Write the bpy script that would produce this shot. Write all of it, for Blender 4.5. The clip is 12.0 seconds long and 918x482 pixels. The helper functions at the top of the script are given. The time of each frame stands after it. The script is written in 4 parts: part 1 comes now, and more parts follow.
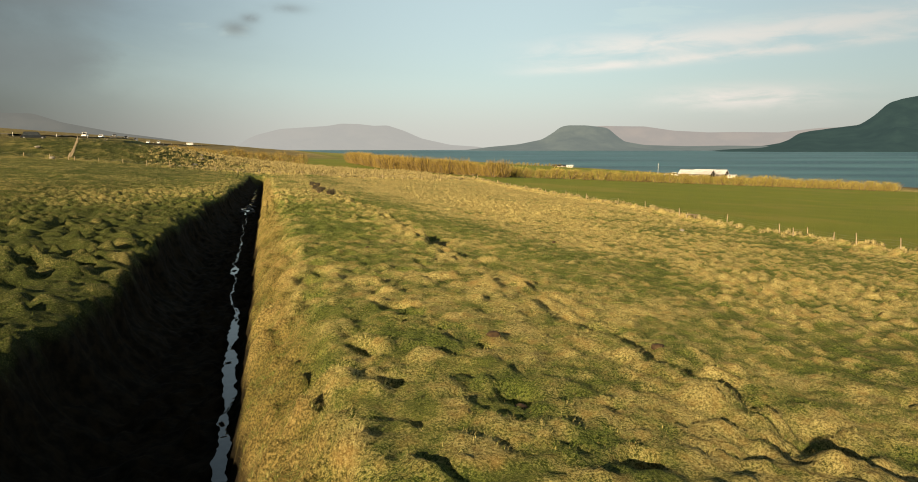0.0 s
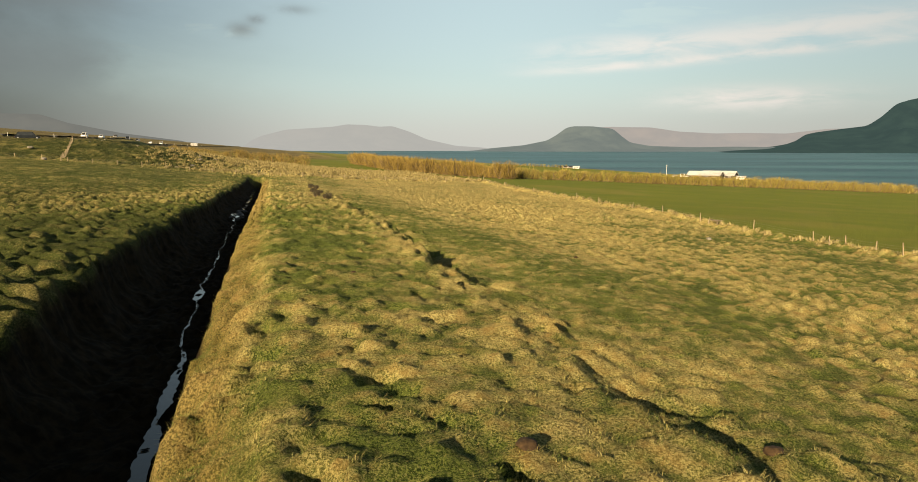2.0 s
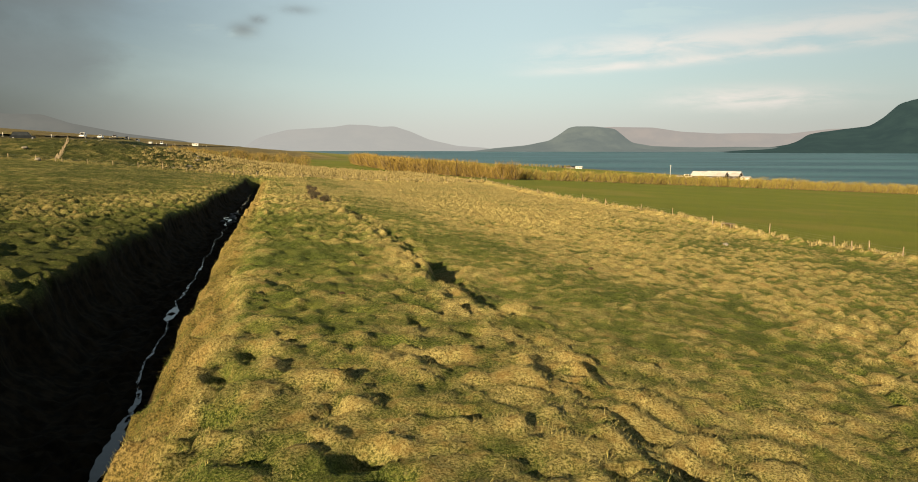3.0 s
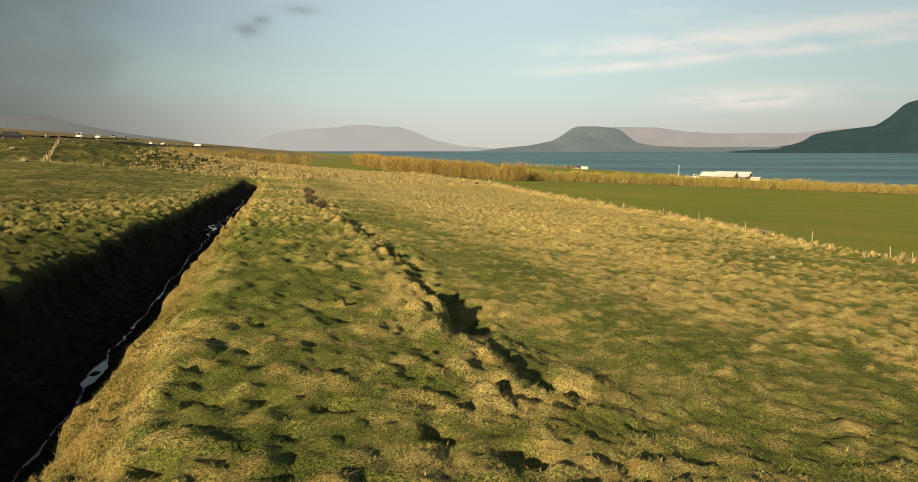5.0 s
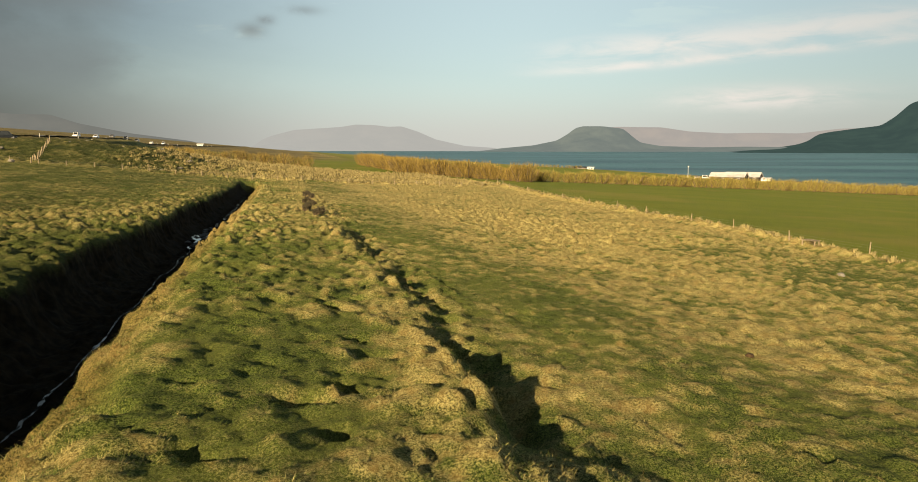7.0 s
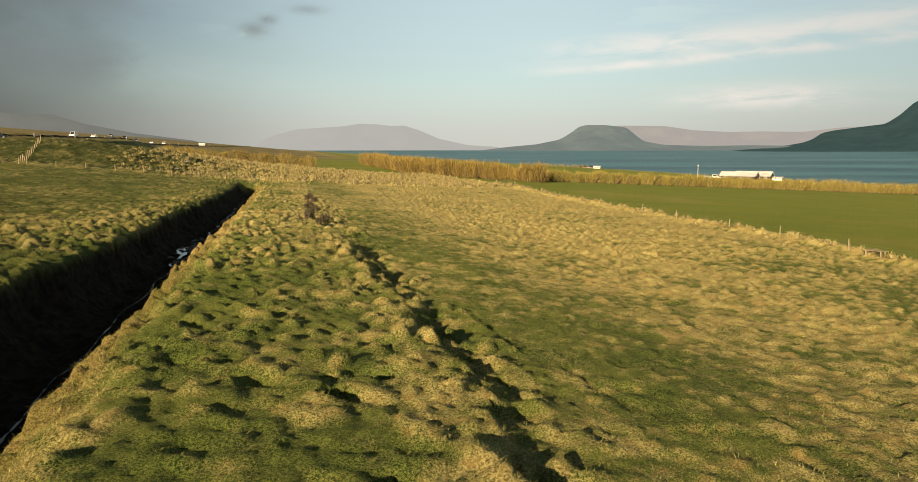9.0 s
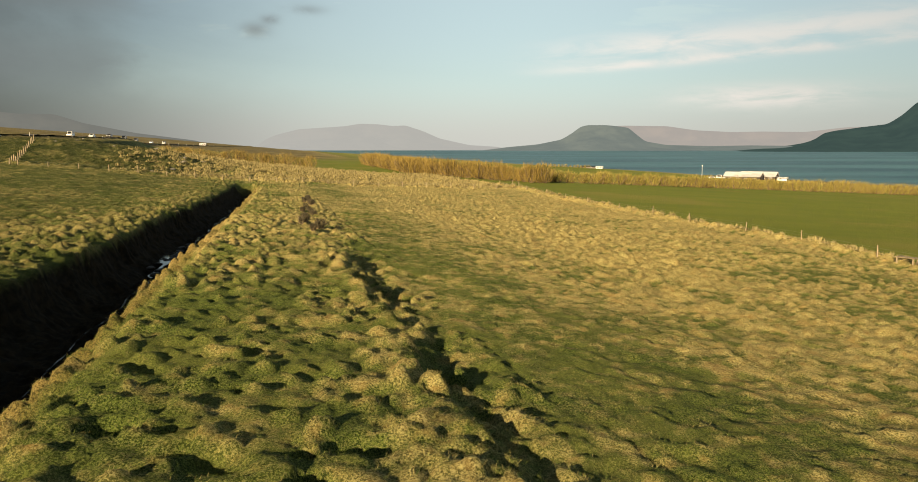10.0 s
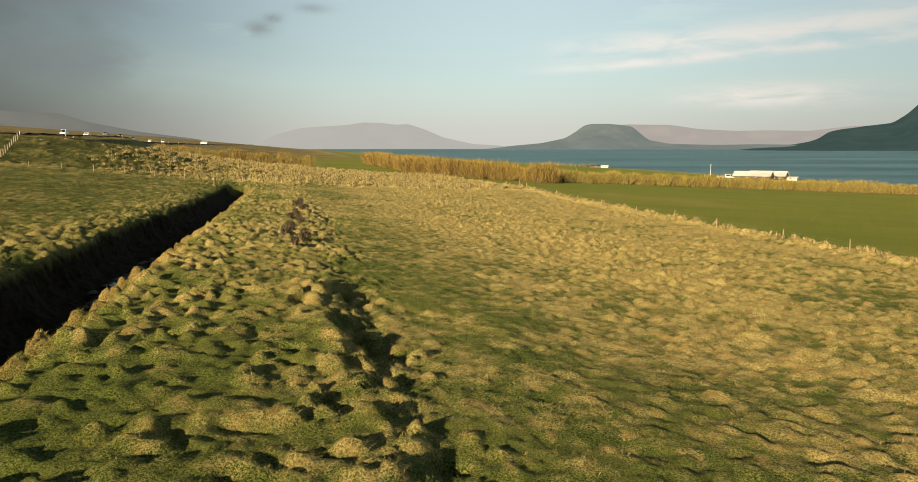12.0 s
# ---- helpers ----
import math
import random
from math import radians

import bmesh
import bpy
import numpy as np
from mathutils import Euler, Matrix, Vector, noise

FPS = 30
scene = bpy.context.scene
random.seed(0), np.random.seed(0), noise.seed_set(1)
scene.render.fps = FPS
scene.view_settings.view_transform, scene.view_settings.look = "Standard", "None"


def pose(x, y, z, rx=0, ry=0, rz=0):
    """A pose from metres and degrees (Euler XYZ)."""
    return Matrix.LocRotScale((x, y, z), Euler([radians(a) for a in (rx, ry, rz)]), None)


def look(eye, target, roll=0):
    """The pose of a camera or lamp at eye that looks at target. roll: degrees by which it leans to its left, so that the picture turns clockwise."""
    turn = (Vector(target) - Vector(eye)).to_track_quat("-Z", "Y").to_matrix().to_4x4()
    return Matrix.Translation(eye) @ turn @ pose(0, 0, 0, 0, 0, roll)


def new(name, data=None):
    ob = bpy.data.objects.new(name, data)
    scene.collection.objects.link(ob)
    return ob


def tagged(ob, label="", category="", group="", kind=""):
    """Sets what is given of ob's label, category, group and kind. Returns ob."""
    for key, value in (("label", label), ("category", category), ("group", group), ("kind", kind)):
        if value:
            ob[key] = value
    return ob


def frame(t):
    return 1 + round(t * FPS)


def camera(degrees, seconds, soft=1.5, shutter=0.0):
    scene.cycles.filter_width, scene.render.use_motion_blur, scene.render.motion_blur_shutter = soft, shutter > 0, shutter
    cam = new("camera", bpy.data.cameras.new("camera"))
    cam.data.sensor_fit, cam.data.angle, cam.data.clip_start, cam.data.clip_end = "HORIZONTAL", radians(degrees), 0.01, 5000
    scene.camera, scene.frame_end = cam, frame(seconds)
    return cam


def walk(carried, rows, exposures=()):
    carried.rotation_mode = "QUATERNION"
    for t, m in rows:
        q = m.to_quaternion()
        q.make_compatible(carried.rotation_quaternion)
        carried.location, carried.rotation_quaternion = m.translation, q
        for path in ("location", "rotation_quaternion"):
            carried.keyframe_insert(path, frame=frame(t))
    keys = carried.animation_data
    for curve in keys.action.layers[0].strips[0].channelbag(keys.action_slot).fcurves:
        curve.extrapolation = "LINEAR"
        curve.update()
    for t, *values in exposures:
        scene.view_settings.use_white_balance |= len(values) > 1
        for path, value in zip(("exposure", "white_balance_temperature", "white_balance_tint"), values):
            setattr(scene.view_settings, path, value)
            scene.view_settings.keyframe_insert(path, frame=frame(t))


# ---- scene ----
cam = camera(66.4, 12.0, soft=0.95)
METRES, EYE, TILT, LEAN, TURN = 43.0, 4.1, -7.75, 0.0, 0.0
ROWS = [
    (0.0, 0.0, 0.0, 0.0, 0.0, 0.0, 0.0),
    (0.5, -0.0014, 0.032, 0.0039, 0.1, 0.03, -0.03),
    (1.0, -0.0016, 0.0671, 0.0084, 0.22, 0.04, -0.06),
    (1.5, -0.0019, 0.1001, 0.0128, 0.32, 0.06, -0.07),
    (2.0, -0.0029, 0.1372, 0.0179, 0.41, 0.07, -0.1),
    (2.5, -0.0038, 0.1734, 0.0232, 0.48, 0.07, -0.11),
    (3.0, -0.006, 0.2143, 0.029, 0.56, 0.08, -0.12),
    (5.0, -0.0224, 0.3794, 0.0512, 0.86, 0.09, -0.12),
    (5.5, -0.0252, 0.4203, 0.0568, 0.93, 0.1, -0.15),
    (6.0, -0.0284, 0.4652, 0.0627, 1.01, 0.09, -0.16),
    (6.5, -0.0373, 0.5068, 0.0684, 1.06, 0.07, -0.17),
    (7.0, -0.0489, 0.5518, 0.075, 1.12, 0.08, -0.17),
    (9.0, -0.0893, 0.7247, 0.0988, 1.34, 0.01, -0.1),
    (9.5, -0.0938, 0.7661, 0.1045, 1.4, 0.01, -0.13),
    (10.0, -0.0974, 0.8096, 0.1104, 1.45, 0.01, -0.14),
    (10.5, -0.0992, 0.8505, 0.1157, 1.51, 0.0, -0.17),
    (11.0, -0.1031, 0.8956, 0.122, 1.57, -0.04, -0.17),
    (11.5, -0.1069, 0.9367, 0.1277, 1.61, -0.07, -0.19),
    (12.0, -0.1092, 0.9819, 0.1337, 1.69, -0.09, -0.19),
]
walk(cam, [(t, pose(0, 0, EYE, TILT, LEAN, TURN) @ pose(METRES * x, METRES * y, METRES * z, 90 + pitch, roll, yaw)) for t, x, y, z, yaw, pitch, roll in ROWS],
     exposures=((0.0, 1.45, 7150, 11), (12.0, 1.45, 7150, 11)))

# ---------------------------------------------------------------- world, sun
SUN_ELEVATION, SUN_TO = 16.8, Vector((0.42, 0.91, 0))
sun_from = (-SUN_TO.normalized()) * math.cos(radians(SUN_ELEVATION)) + Vector((0, 0, math.sin(radians(SUN_ELEVATION))))
sun_data = bpy.data.lights.new("sun", "SUN")
sun_data.energy, sun_data.angle, sun_data.color = 5.0, radians(0.6), (1.0, 0.80, 0.52)
sun = new("sun", sun_data)
sun.matrix_basis = look((0, 0, 60), Vector((0, 0, 60)) - sun_from)


class Graph:
    """A short way to write a node tree."""

    def __init__(self, tree):
        self.tree = tree
        tree.nodes.clear()

    def add(self, kind, props=None, **inputs):
        node = self.tree.nodes.new(kind)
        for key, value in (props or {}).items():
            setattr(node, key, value)
        for key, value in inputs.items():
            self.plug(node, key.replace("_", " "), value)
        return node

    def plug(self, node, key, value):
        socket = node.inputs[int(key[1:])] if key[0] == "#" else node.inputs[key]
        if isinstance(value, bpy.types.NodeSocket):
            self.tree.links.new(value, socket)
        elif isinstance(value, bpy.types.Node):
            self.tree.links.new(value.outputs[0], socket)
        else:
            socket.default_value = value

    def math(self, op, a, b=0.0, clamp=False):
        node = self.tree.nodes.new("ShaderNodeMath")
        node.operation, node.use_clamp = op, clamp
        self.plug(node, "#0", a)
        self.plug(node, "#1", b)
        return node.outputs[0]

    def step(self, value, low, high, a=0.0, b=1.0):
        node = self.tree.nodes.new("ShaderNodeMapRange")
        node.interpolation_type = "SMOOTHSTEP"
        for i, v in enumerate((value, low, high, a, b)):
            self.plug(node, "#%d" % i, v)
        return node.outputs[0]

    def mix(self, factor, a, b, blend="MIX"):
        node = self.tree.nodes.new("ShaderNodeMix")
        node.data_type, node.blend_type, node.clamp_factor = "RGBA", blend, True
        for i, v in ((0, factor), (6, a), (7, b)):
            if isinstance(v, (tuple, list)) and len(v) == 3:
                v = (*v, 1)
            self.plug(node, "#%d" % i, v)
        return node.outputs[2]

    def noise(self, vector, scale, detail=3.0, rough=0.55, warp=0.0):
        node = self.tree.nodes.new("ShaderNodeTexNoise")
        self.plug(node, "Vector", vector)
        for key, v in (("Scale", scale), ("Detail", detail), ("Roughness", rough), ("Distortion", warp)):
            node.inputs[key].default_value = v
        return node.outputs[0]

    def mapping(self, vector, scale=(1, 1, 1), turn=(0, 0, 0), shift=(0, 0, 0)):
        node = self.tree.nodes.new("ShaderNodeMapping")
        self.plug(node, "Vector", vector)
        node.inputs["Scale"].default_value, node.inputs["Rotation"].default_value = scale, turn
        node.inputs["Location"].default_value = shift
        return node.outputs[0]


world = bpy.data.worlds.new("sky")
world.use_nodes = True
scene.world = world
g = Graph(world.node_tree)
sky = g.add("ShaderNodeTexSky", dict(sky_type="NISHITA", sun_disc=False, sun_elevation=radians(SUN_ELEVATION),
            sun_rotation=math.atan2(sun_from.x, sun_from.y), air_density=1.0, dust_density=1.5, ozone_density=2.0))
way = g.add("ShaderNodeTexCoord").outputs["Generated"]
parts = g.add("ShaderNodeSeparateXYZ", Vector=way)
wx, wy, wz = parts.outputs
side = g.math("ARCTAN2", wx, wy)
rise = g.math("ARCSINE", wz)
flat = g.add("ShaderNodeCombineXYZ", X=side, Y=rise, Z=0.0).outputs[0]
# thin cloud: haze towards the horizon, long streaks above it, a grey bank in the west
streaks = g.noise(g.mapping(flat, (1.6, 9.0, 1), (0, 0, radians(-7))), 2.2, 6, 0.55, 0.6)
puffs = g.noise(g.mapping(flat, (1.0, 2.4, 1), shift=(3.1, 0.4, 0)), 4.0, 7, 0.6, 0.3)
haze = g.step(rise, 0.0, 0.24, 1.0, 0.0)
white = g.math("MULTIPLY", g.step(streaks, 0.47, 0.68), g.step(rise, 0.01, 0.12), True)
cover = g.math("MAXIMUM", g.math("MULTIPLY", haze, 0.92), g.math("MULTIPLY", white, 0.75), True)
bank = g.step(g.math("ADD", g.math("MULTIPLY", side, -1.0), g.math("ADD", g.math("MULTIPLY", g.math("MULTIPLY", g.math("SUBTRACT", puffs, 0.5), g.step(rise, 0.02, 0.11)), 0.25), 0.43)), 0.60, 1.18)
tint = g.mix(g.step(rise, 0.0, 0.10), (0.57, 0.605, 0.60), (0.575, 0.745, 0.775))
tint = g.mix(bank, tint, (0.075, 0.088, 0.092))
# cover thins high overhead, out of view, to weaken the fill light
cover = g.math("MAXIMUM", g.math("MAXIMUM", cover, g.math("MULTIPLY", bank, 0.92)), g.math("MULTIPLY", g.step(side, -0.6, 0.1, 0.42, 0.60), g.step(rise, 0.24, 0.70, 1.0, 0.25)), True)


def bell(value, centre, width):
    q = g.math("DIVIDE", g.math("SUBTRACT", value, centre), width)
    return g.math("POWER", 2.718, g.math("MULTIPLY", g.math("MULTIPLY", q, q), -1.0))


# two long bright streaks, a pale puff under them and small dark scraps
ragged = g.noise(g.mapping(flat, (1.0, 5.0, 1), (0, 0, radians(-5)), (0.3, 0.7, 0)), 9.0, 6, 0.6, 0.4)
wisp = g.step(ragged, 0.30, 0.62)
line = g.math("SUBTRACT", rise, g.math("MULTIPLY", side, 0.06))
ribbon = g.math("MULTIPLY", g.math("ADD", g.math("MULTIPLY", bell(line, 0.095, 0.006), 0.7), g.math("MULTIPLY", bell(line, 0.117, 0.017), 0.75)), g.step(side, 0.02, 0.22))
ribbon = g.math("MULTIPLY", ribbon, g.step(side, 0.75, 0.45))
puff = g.math("MULTIPLY", bell(rise, 0.062, 0.014), bell(side, 0.38, 0.10))
bright = g.math("MULTIPLY", g.math("ADD", ribbon, g.math("MULTIPLY", puff, 1.1)), wisp, True)
scrap = g.math("ADD", g.math("MULTIPLY", bell(rise, 0.152, 0.009), bell(side, -0.300, 0.018)), g.math("MULTIPLY", bell(rise, 0.166, 0.006), bell(side, -0.280, 0.012)))
scrap = g.math("ADD", scrap, g.math("MULTIPLY", g.math("MULTIPLY", bell(rise, 0.180, 0.006), bell(side, -0.232, 0.025)), 0.7))
torn = g.noise(g.mapping(flat, (1.0, 1.8, 1), shift=(1.7, 0.2, 0)), 14.0, 5, 0.6, 0.3)
scrap = g.math("MULTIPLY", g.math("MULTIPLY", scrap, g.step(torn, 0.30, 0.52)), 0.65, True)
edge = g.math("ADD", side, g.math("MULTIPLY", g.math("SUBTRACT", torn, 0.5), 0.10))
heap = g.math("ADD", g.math("MULTIPLY", bell(rise, 0.100, 0.038), g.step(edge, -0.42, -0.51)), g.math("MULTIPLY", bell(rise, 0.185, 0.024), g.step(edge, -0.38, -0.52)))
scrap = g.math("MAXIMUM", scrap, g.math("MULTIPLY", heap, 0.62), True)
clear = g.add("ShaderNodeVectorMath", dict(operation="SCALE"), Vector=sky, Scale=0.115).outputs[0]
# sky strength peaks ahead and is dimmed to both sides
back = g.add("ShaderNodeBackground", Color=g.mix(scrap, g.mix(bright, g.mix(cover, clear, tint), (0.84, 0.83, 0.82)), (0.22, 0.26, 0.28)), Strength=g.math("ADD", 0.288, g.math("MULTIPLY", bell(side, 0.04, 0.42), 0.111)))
g.add("ShaderNodeOutputWorld", Surface=back)


# ---------------------------------------------------------------- materials
def material(name):
    m = bpy.data.materials.new(name)
    m.use_nodes = True
    return m, Graph(m.node_tree)


def finish(gr, colour, rough=0.8, metal=0.0, bump=None, depth=0.02, spec=0.3, glow=None, glow_strength=0.0):
    s = gr.add("ShaderNodeBsdfPrincipled")
    for key, v in (("Base Color", colour), ("Roughness", rough), ("Metallic", metal), ("Specular IOR Level", spec)):
        if isinstance(v, tuple) and len(v) == 3:
            v = (*v, 1)
        gr.plug(s, key, v)
    if bump is not None:
        b = gr.add("ShaderNodeBump", Strength=1.0, Distance=depth, Height=bump)
        gr.plug(s, "Normal", b)
    if glow is not None:
        gr.plug(s, "Emission Color", (*glow, 1))
        gr.plug(s, "Emission Strength", glow_strength)
    gr.add("ShaderNodeOutputMaterial", Surface=s)
    return s


def place(gr):
    return gr.add("ShaderNodeNewGeometry").outputs["Position"]


def turf_material():
    """Pasture: dead straw on the hummocks, green in the hollows, peaty soil with painted shade on steep cuts, mown
    meadow beyond the fence.
    """
    m, gr = material("pasture_turf")
    p = place(gr)
    straw = gr.add("ShaderNodeAttribute", dict(attribute_name="straw")).outputs["Fac"]
    meadow = gr.add("ShaderNodeAttribute", dict(attribute_name="meadow")).outputs["Fac"]
    peat_shade = gr.add("ShaderNodeAttribute", dict(attribute_name="peat_shade")).outputs["Fac"]
    moor = gr.add("ShaderNodeAttribute", dict(attribute_name="moor")).outputs["Fac"]
    fine = gr.noise(p, 21.0, 6, 0.78)
    mid = gr.noise(p, 3.2, 4, 0.6)
    wide = gr.noise(p, 0.35, 4, 0.6)
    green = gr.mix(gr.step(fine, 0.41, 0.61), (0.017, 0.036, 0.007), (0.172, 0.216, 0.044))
    green = gr.mix(gr.math("MULTIPLY", gr.step(wide, 0.40, 0.62), 0.45), green, (0.150, 0.160, 0.040))
    dead = gr.mix(gr.step(fine, 0.40, 0.61), (0.100, 0.080, 0.025), (0.66, 0.560, 0.225))
    dead = gr.mix(gr.math("MULTIPLY", gr.step(mid, 0.45, 0.70), 0.8), dead, (0.25, 0.175, 0.055))
    dead = gr.mix(gr.math("MULTIPLY", gr.step(gr.noise(p, 0.9, 3, 0.6), 0.52, 0.66), 0.5), dead, (0.30, 0.19, 0.065))
    lean = gr.math("ADD", straw, gr.math("MULTIPLY", gr.math("SUBTRACT", mid, 0.5), 1.1))
    lean = gr.math("ADD", lean, gr.math("MULTIPLY", gr.math("SUBTRACT", fine, 0.5), 0.9))
    lean = gr.math("ADD", lean, gr.math("MULTIPLY", gr.math("SUBTRACT", wide, 0.5), 0.5))
    # darker growth of the left field and far slope, shade mixed into its colour
    dim_growth = gr.add("ShaderNodeAttribute", dict(attribute_name="ground_tone")).outputs["Fac"]
    slope_dim = gr.step(dim_growth, 0.90, 0.99)
    dim_green = gr.mix(gr.step(fine, 0.35, 0.65), gr.mix(slope_dim, (0.012, 0.019, 0.005), (0.012, 0.020, 0.005)), gr.mix(slope_dim, (0.060, 0.077, 0.020), (0.036, 0.052, 0.012)))
    green = gr.mix(dim_growth, green, dim_green)
    dead = gr.mix(gr.math("MULTIPLY", dim_growth, 0.84), dead, (0.105, 0.098, 0.034))
    colour = gr.mix(gr.step(lean, 0.12, 0.86), green, dead)
    # single pale stalks, and near-black specks that paint in the shade between tufts
    fleck = gr.math("MAXIMUM", gr.step(gr.noise(p, 42.0, 3, 0.6), 0.55, 0.65), gr.step(gr.noise(p, 11.0, 4, 0.7), 0.56, 0.66))
    colour = gr.mix(gr.math("MULTIPLY", fleck, gr.math("ADD", gr.math("MULTIPLY", straw, 0.65), 0.22, True)), colour, (0.50, 0.44, 0.19))
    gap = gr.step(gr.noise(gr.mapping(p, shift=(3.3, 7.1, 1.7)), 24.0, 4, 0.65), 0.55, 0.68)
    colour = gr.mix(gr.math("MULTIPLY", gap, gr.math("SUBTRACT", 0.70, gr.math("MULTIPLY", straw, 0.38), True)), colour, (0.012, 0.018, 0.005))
    banks = gr.add("ShaderNodeAttribute", dict(attribute_name="bank")).outputs["Fac"]
    colour = gr.mix(gr.math("MULTIPLY", banks, 0.62), colour, gr.mix(gr.step(fine, 0.38, 0.62), (0.050, 0.036, 0.012), (0.29, 0.195, 0.070)))
    # near-black soil: peaty ground with the drain's and scarp's shade put into it
    earth_shade = gr.mix(gr.step(mid, 0.35, 0.65), (0.008, 0.007, 0.004), (0.026, 0.019, 0.010))
    colour = gr.mix(peat_shade, colour, earth_shade)
    strip = gr.noise(gr.mapping(p, (0.03, 0.12, 1), (0, 0, radians(-20))), 1.0, 5, 0.6)
    mown = gr.mix(gr.step(strip, 0.35, 0.65), (0.128, 0.158, 0.024), (0.148, 0.170, 0.028))
    mown = gr.mix(gr.step(gr.noise(p, 0.03, 4, 0.6), 0.5, 0.7), mown, (0.185, 0.178, 0.042))
    colour = gr.mix(meadow, colour, mown)
    far = gr.noise(gr.mapping(p, (1, 1, 1)), 0.02, 6, 0.65)
    ground_tone = gr.mix(gr.step(far, 0.40, 0.60), (0.100, 0.080, 0.040), (0.195, 0.165, 0.072))
    colour = gr.mix(moor, colour, ground_tone)
    height = gr.math("ADD", gr.math("MULTIPLY", fine, 0.6), gr.math("MULTIPLY", gr.noise(p, 70.0, 2, 0.6), 0.4))
    finish(gr, colour, 0.95, bump=height, depth=0.14, spec=0.08)
    return m


def simple_material(name, a, b, scale, rough=0.8, depth=0.005, metal=0.0, spec=0.3, stretch=(1, 1, 1)):
    m, gr = material(name)
    p = gr.mapping(gr.add("ShaderNodeTexCoord").outputs["Object"], stretch)
    n = gr.noise(p, scale, 5, 0.6)
    low = gr.noise(p, scale * 0.17, 3, 0.6)
    colour = gr.mix(gr.step(n, 0.3, 0.7), a, b)
    colour = gr.mix(gr.math("MULTIPLY", gr.step(low, 0.45, 0.7), 0.5), colour, tuple(0.6 * v for v in a))
    finish(gr, colour, rough, metal, n, depth, spec)
    return m


def blade_material(name, a, b, c):
    m, gr = material(name)
    r = gr.add("ShaderNodeNewGeometry").outputs["Random Per Island"]
    wide = gr.noise(place(gr), 0.6, 3)
    colour = gr.mix(r, a, b)
    colour = gr.mix(gr.math("MULTIPLY", gr.step(wide, 0.45, 0.7), 0.6), colour, c)
    s = finish(gr, colour, 0.8, spec=0.1)
    return m


def sea_material():
    m, gr = material("sea_water")
    p = place(gr)
    swell = gr.noise(gr.mapping(p, (0.10, 0.35, 1), (0, 0, radians(12))), 1.0, 5, 0.6)
    bands = gr.noise(gr.mapping(p, (0.0016, 0.007, 1), (0, 0, radians(4))), 1.0, 6, 0.65)
    colour = gr.mix(gr.step(bands, 0.35, 0.65), (0.012, 0.055, 0.074), (0.048, 0.135, 0.155))
    finish(gr, colour, 0.45, bump=swell, depth=1.5, spec=0.25)
    return m


def stream_material():
    m, gr = material("stream_water")
    n = gr.noise(place(gr), 3.0, 3)
    finish(gr, (0.010, 0.016, 0.016), 0.05, bump=n, depth=0.006, spec=0.42)
    return m


def mountain_material(name, rock, haze_glow, share):
    """Rock and scree with the haze before it painted in as a glow: the far backdrop."""
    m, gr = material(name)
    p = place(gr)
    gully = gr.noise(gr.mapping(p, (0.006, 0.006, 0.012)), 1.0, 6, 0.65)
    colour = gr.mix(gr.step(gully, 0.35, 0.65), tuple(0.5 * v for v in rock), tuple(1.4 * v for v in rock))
    # haze is an even emission that replaces part of the rock colour
    finish(gr, gr.mix(share, colour, (0, 0, 0)), 1.0, spec=0.0, glow=haze_glow, glow_strength=share * 0.355)
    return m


TURF = turf_material()
SEA = sea_material()
STREAM = stream_material()
STRAW = blade_material("dead_grass", (0.10, 0.082, 0.024), (0.47, 0.41, 0.165), (0.31, 0.265, 0.085))
GREEN = blade_material("green_grass", (0.020, 0.042, 0.008), (0.165, 0.215, 0.048), (0.125, 0.155, 0.036))
HAY = blade_material("withered_grass", (0.070, 0.058, 0.027), (0.33, 0.28, 0.13), (0.19, 0.16, 0.068))
WOOD = simple_material("weathered_post_wood", (0.14, 0.11, 0.07), (0.28, 0.23, 0.155), 9.0, 0.9, 0.004, stretch=(1, 1, 0.15))
WIRE = simple_material("galvanised_wire", (0.25, 0.25, 0.24), (0.4, 0.4, 0.38), 4.0, 0.5, 0.0, 0.8)
TWIG = blade_material("willow_twig", (0.085, 0.060, 0.018), (0.27, 0.195, 0.058), (0.185, 0.140, 0.038))
TWIG_PALE = blade_material("young_willow_twig", (0.105, 0.085, 0.024), (0.31, 0.250, 0.072), (0.22, 0.190, 0.050))
BARK = simple_material("willow_bark", (0.07, 0.05, 0.03), (0.16, 0.12, 0.07), 12.0, 0.9)


# ---------------------------------------------------------------- the land
# The field is laid out along its drain: s runs along the drain, u to the right of its right-hand bank.
OX, OY, EU, ES = -2.92, 8.60, (0.9645, 0.2640), (-0.2640, 0.9645)


def to_world(u, s):
    return OX + EU[0] * u + ES[0] * s, OY + EU[1] * u + ES[1] * s


def to_field(x, y):
    return (x - OX) * EU[0] + (y - OY) * EU[1], (x - OX) * ES[0] + (y - OY) * ES[1]


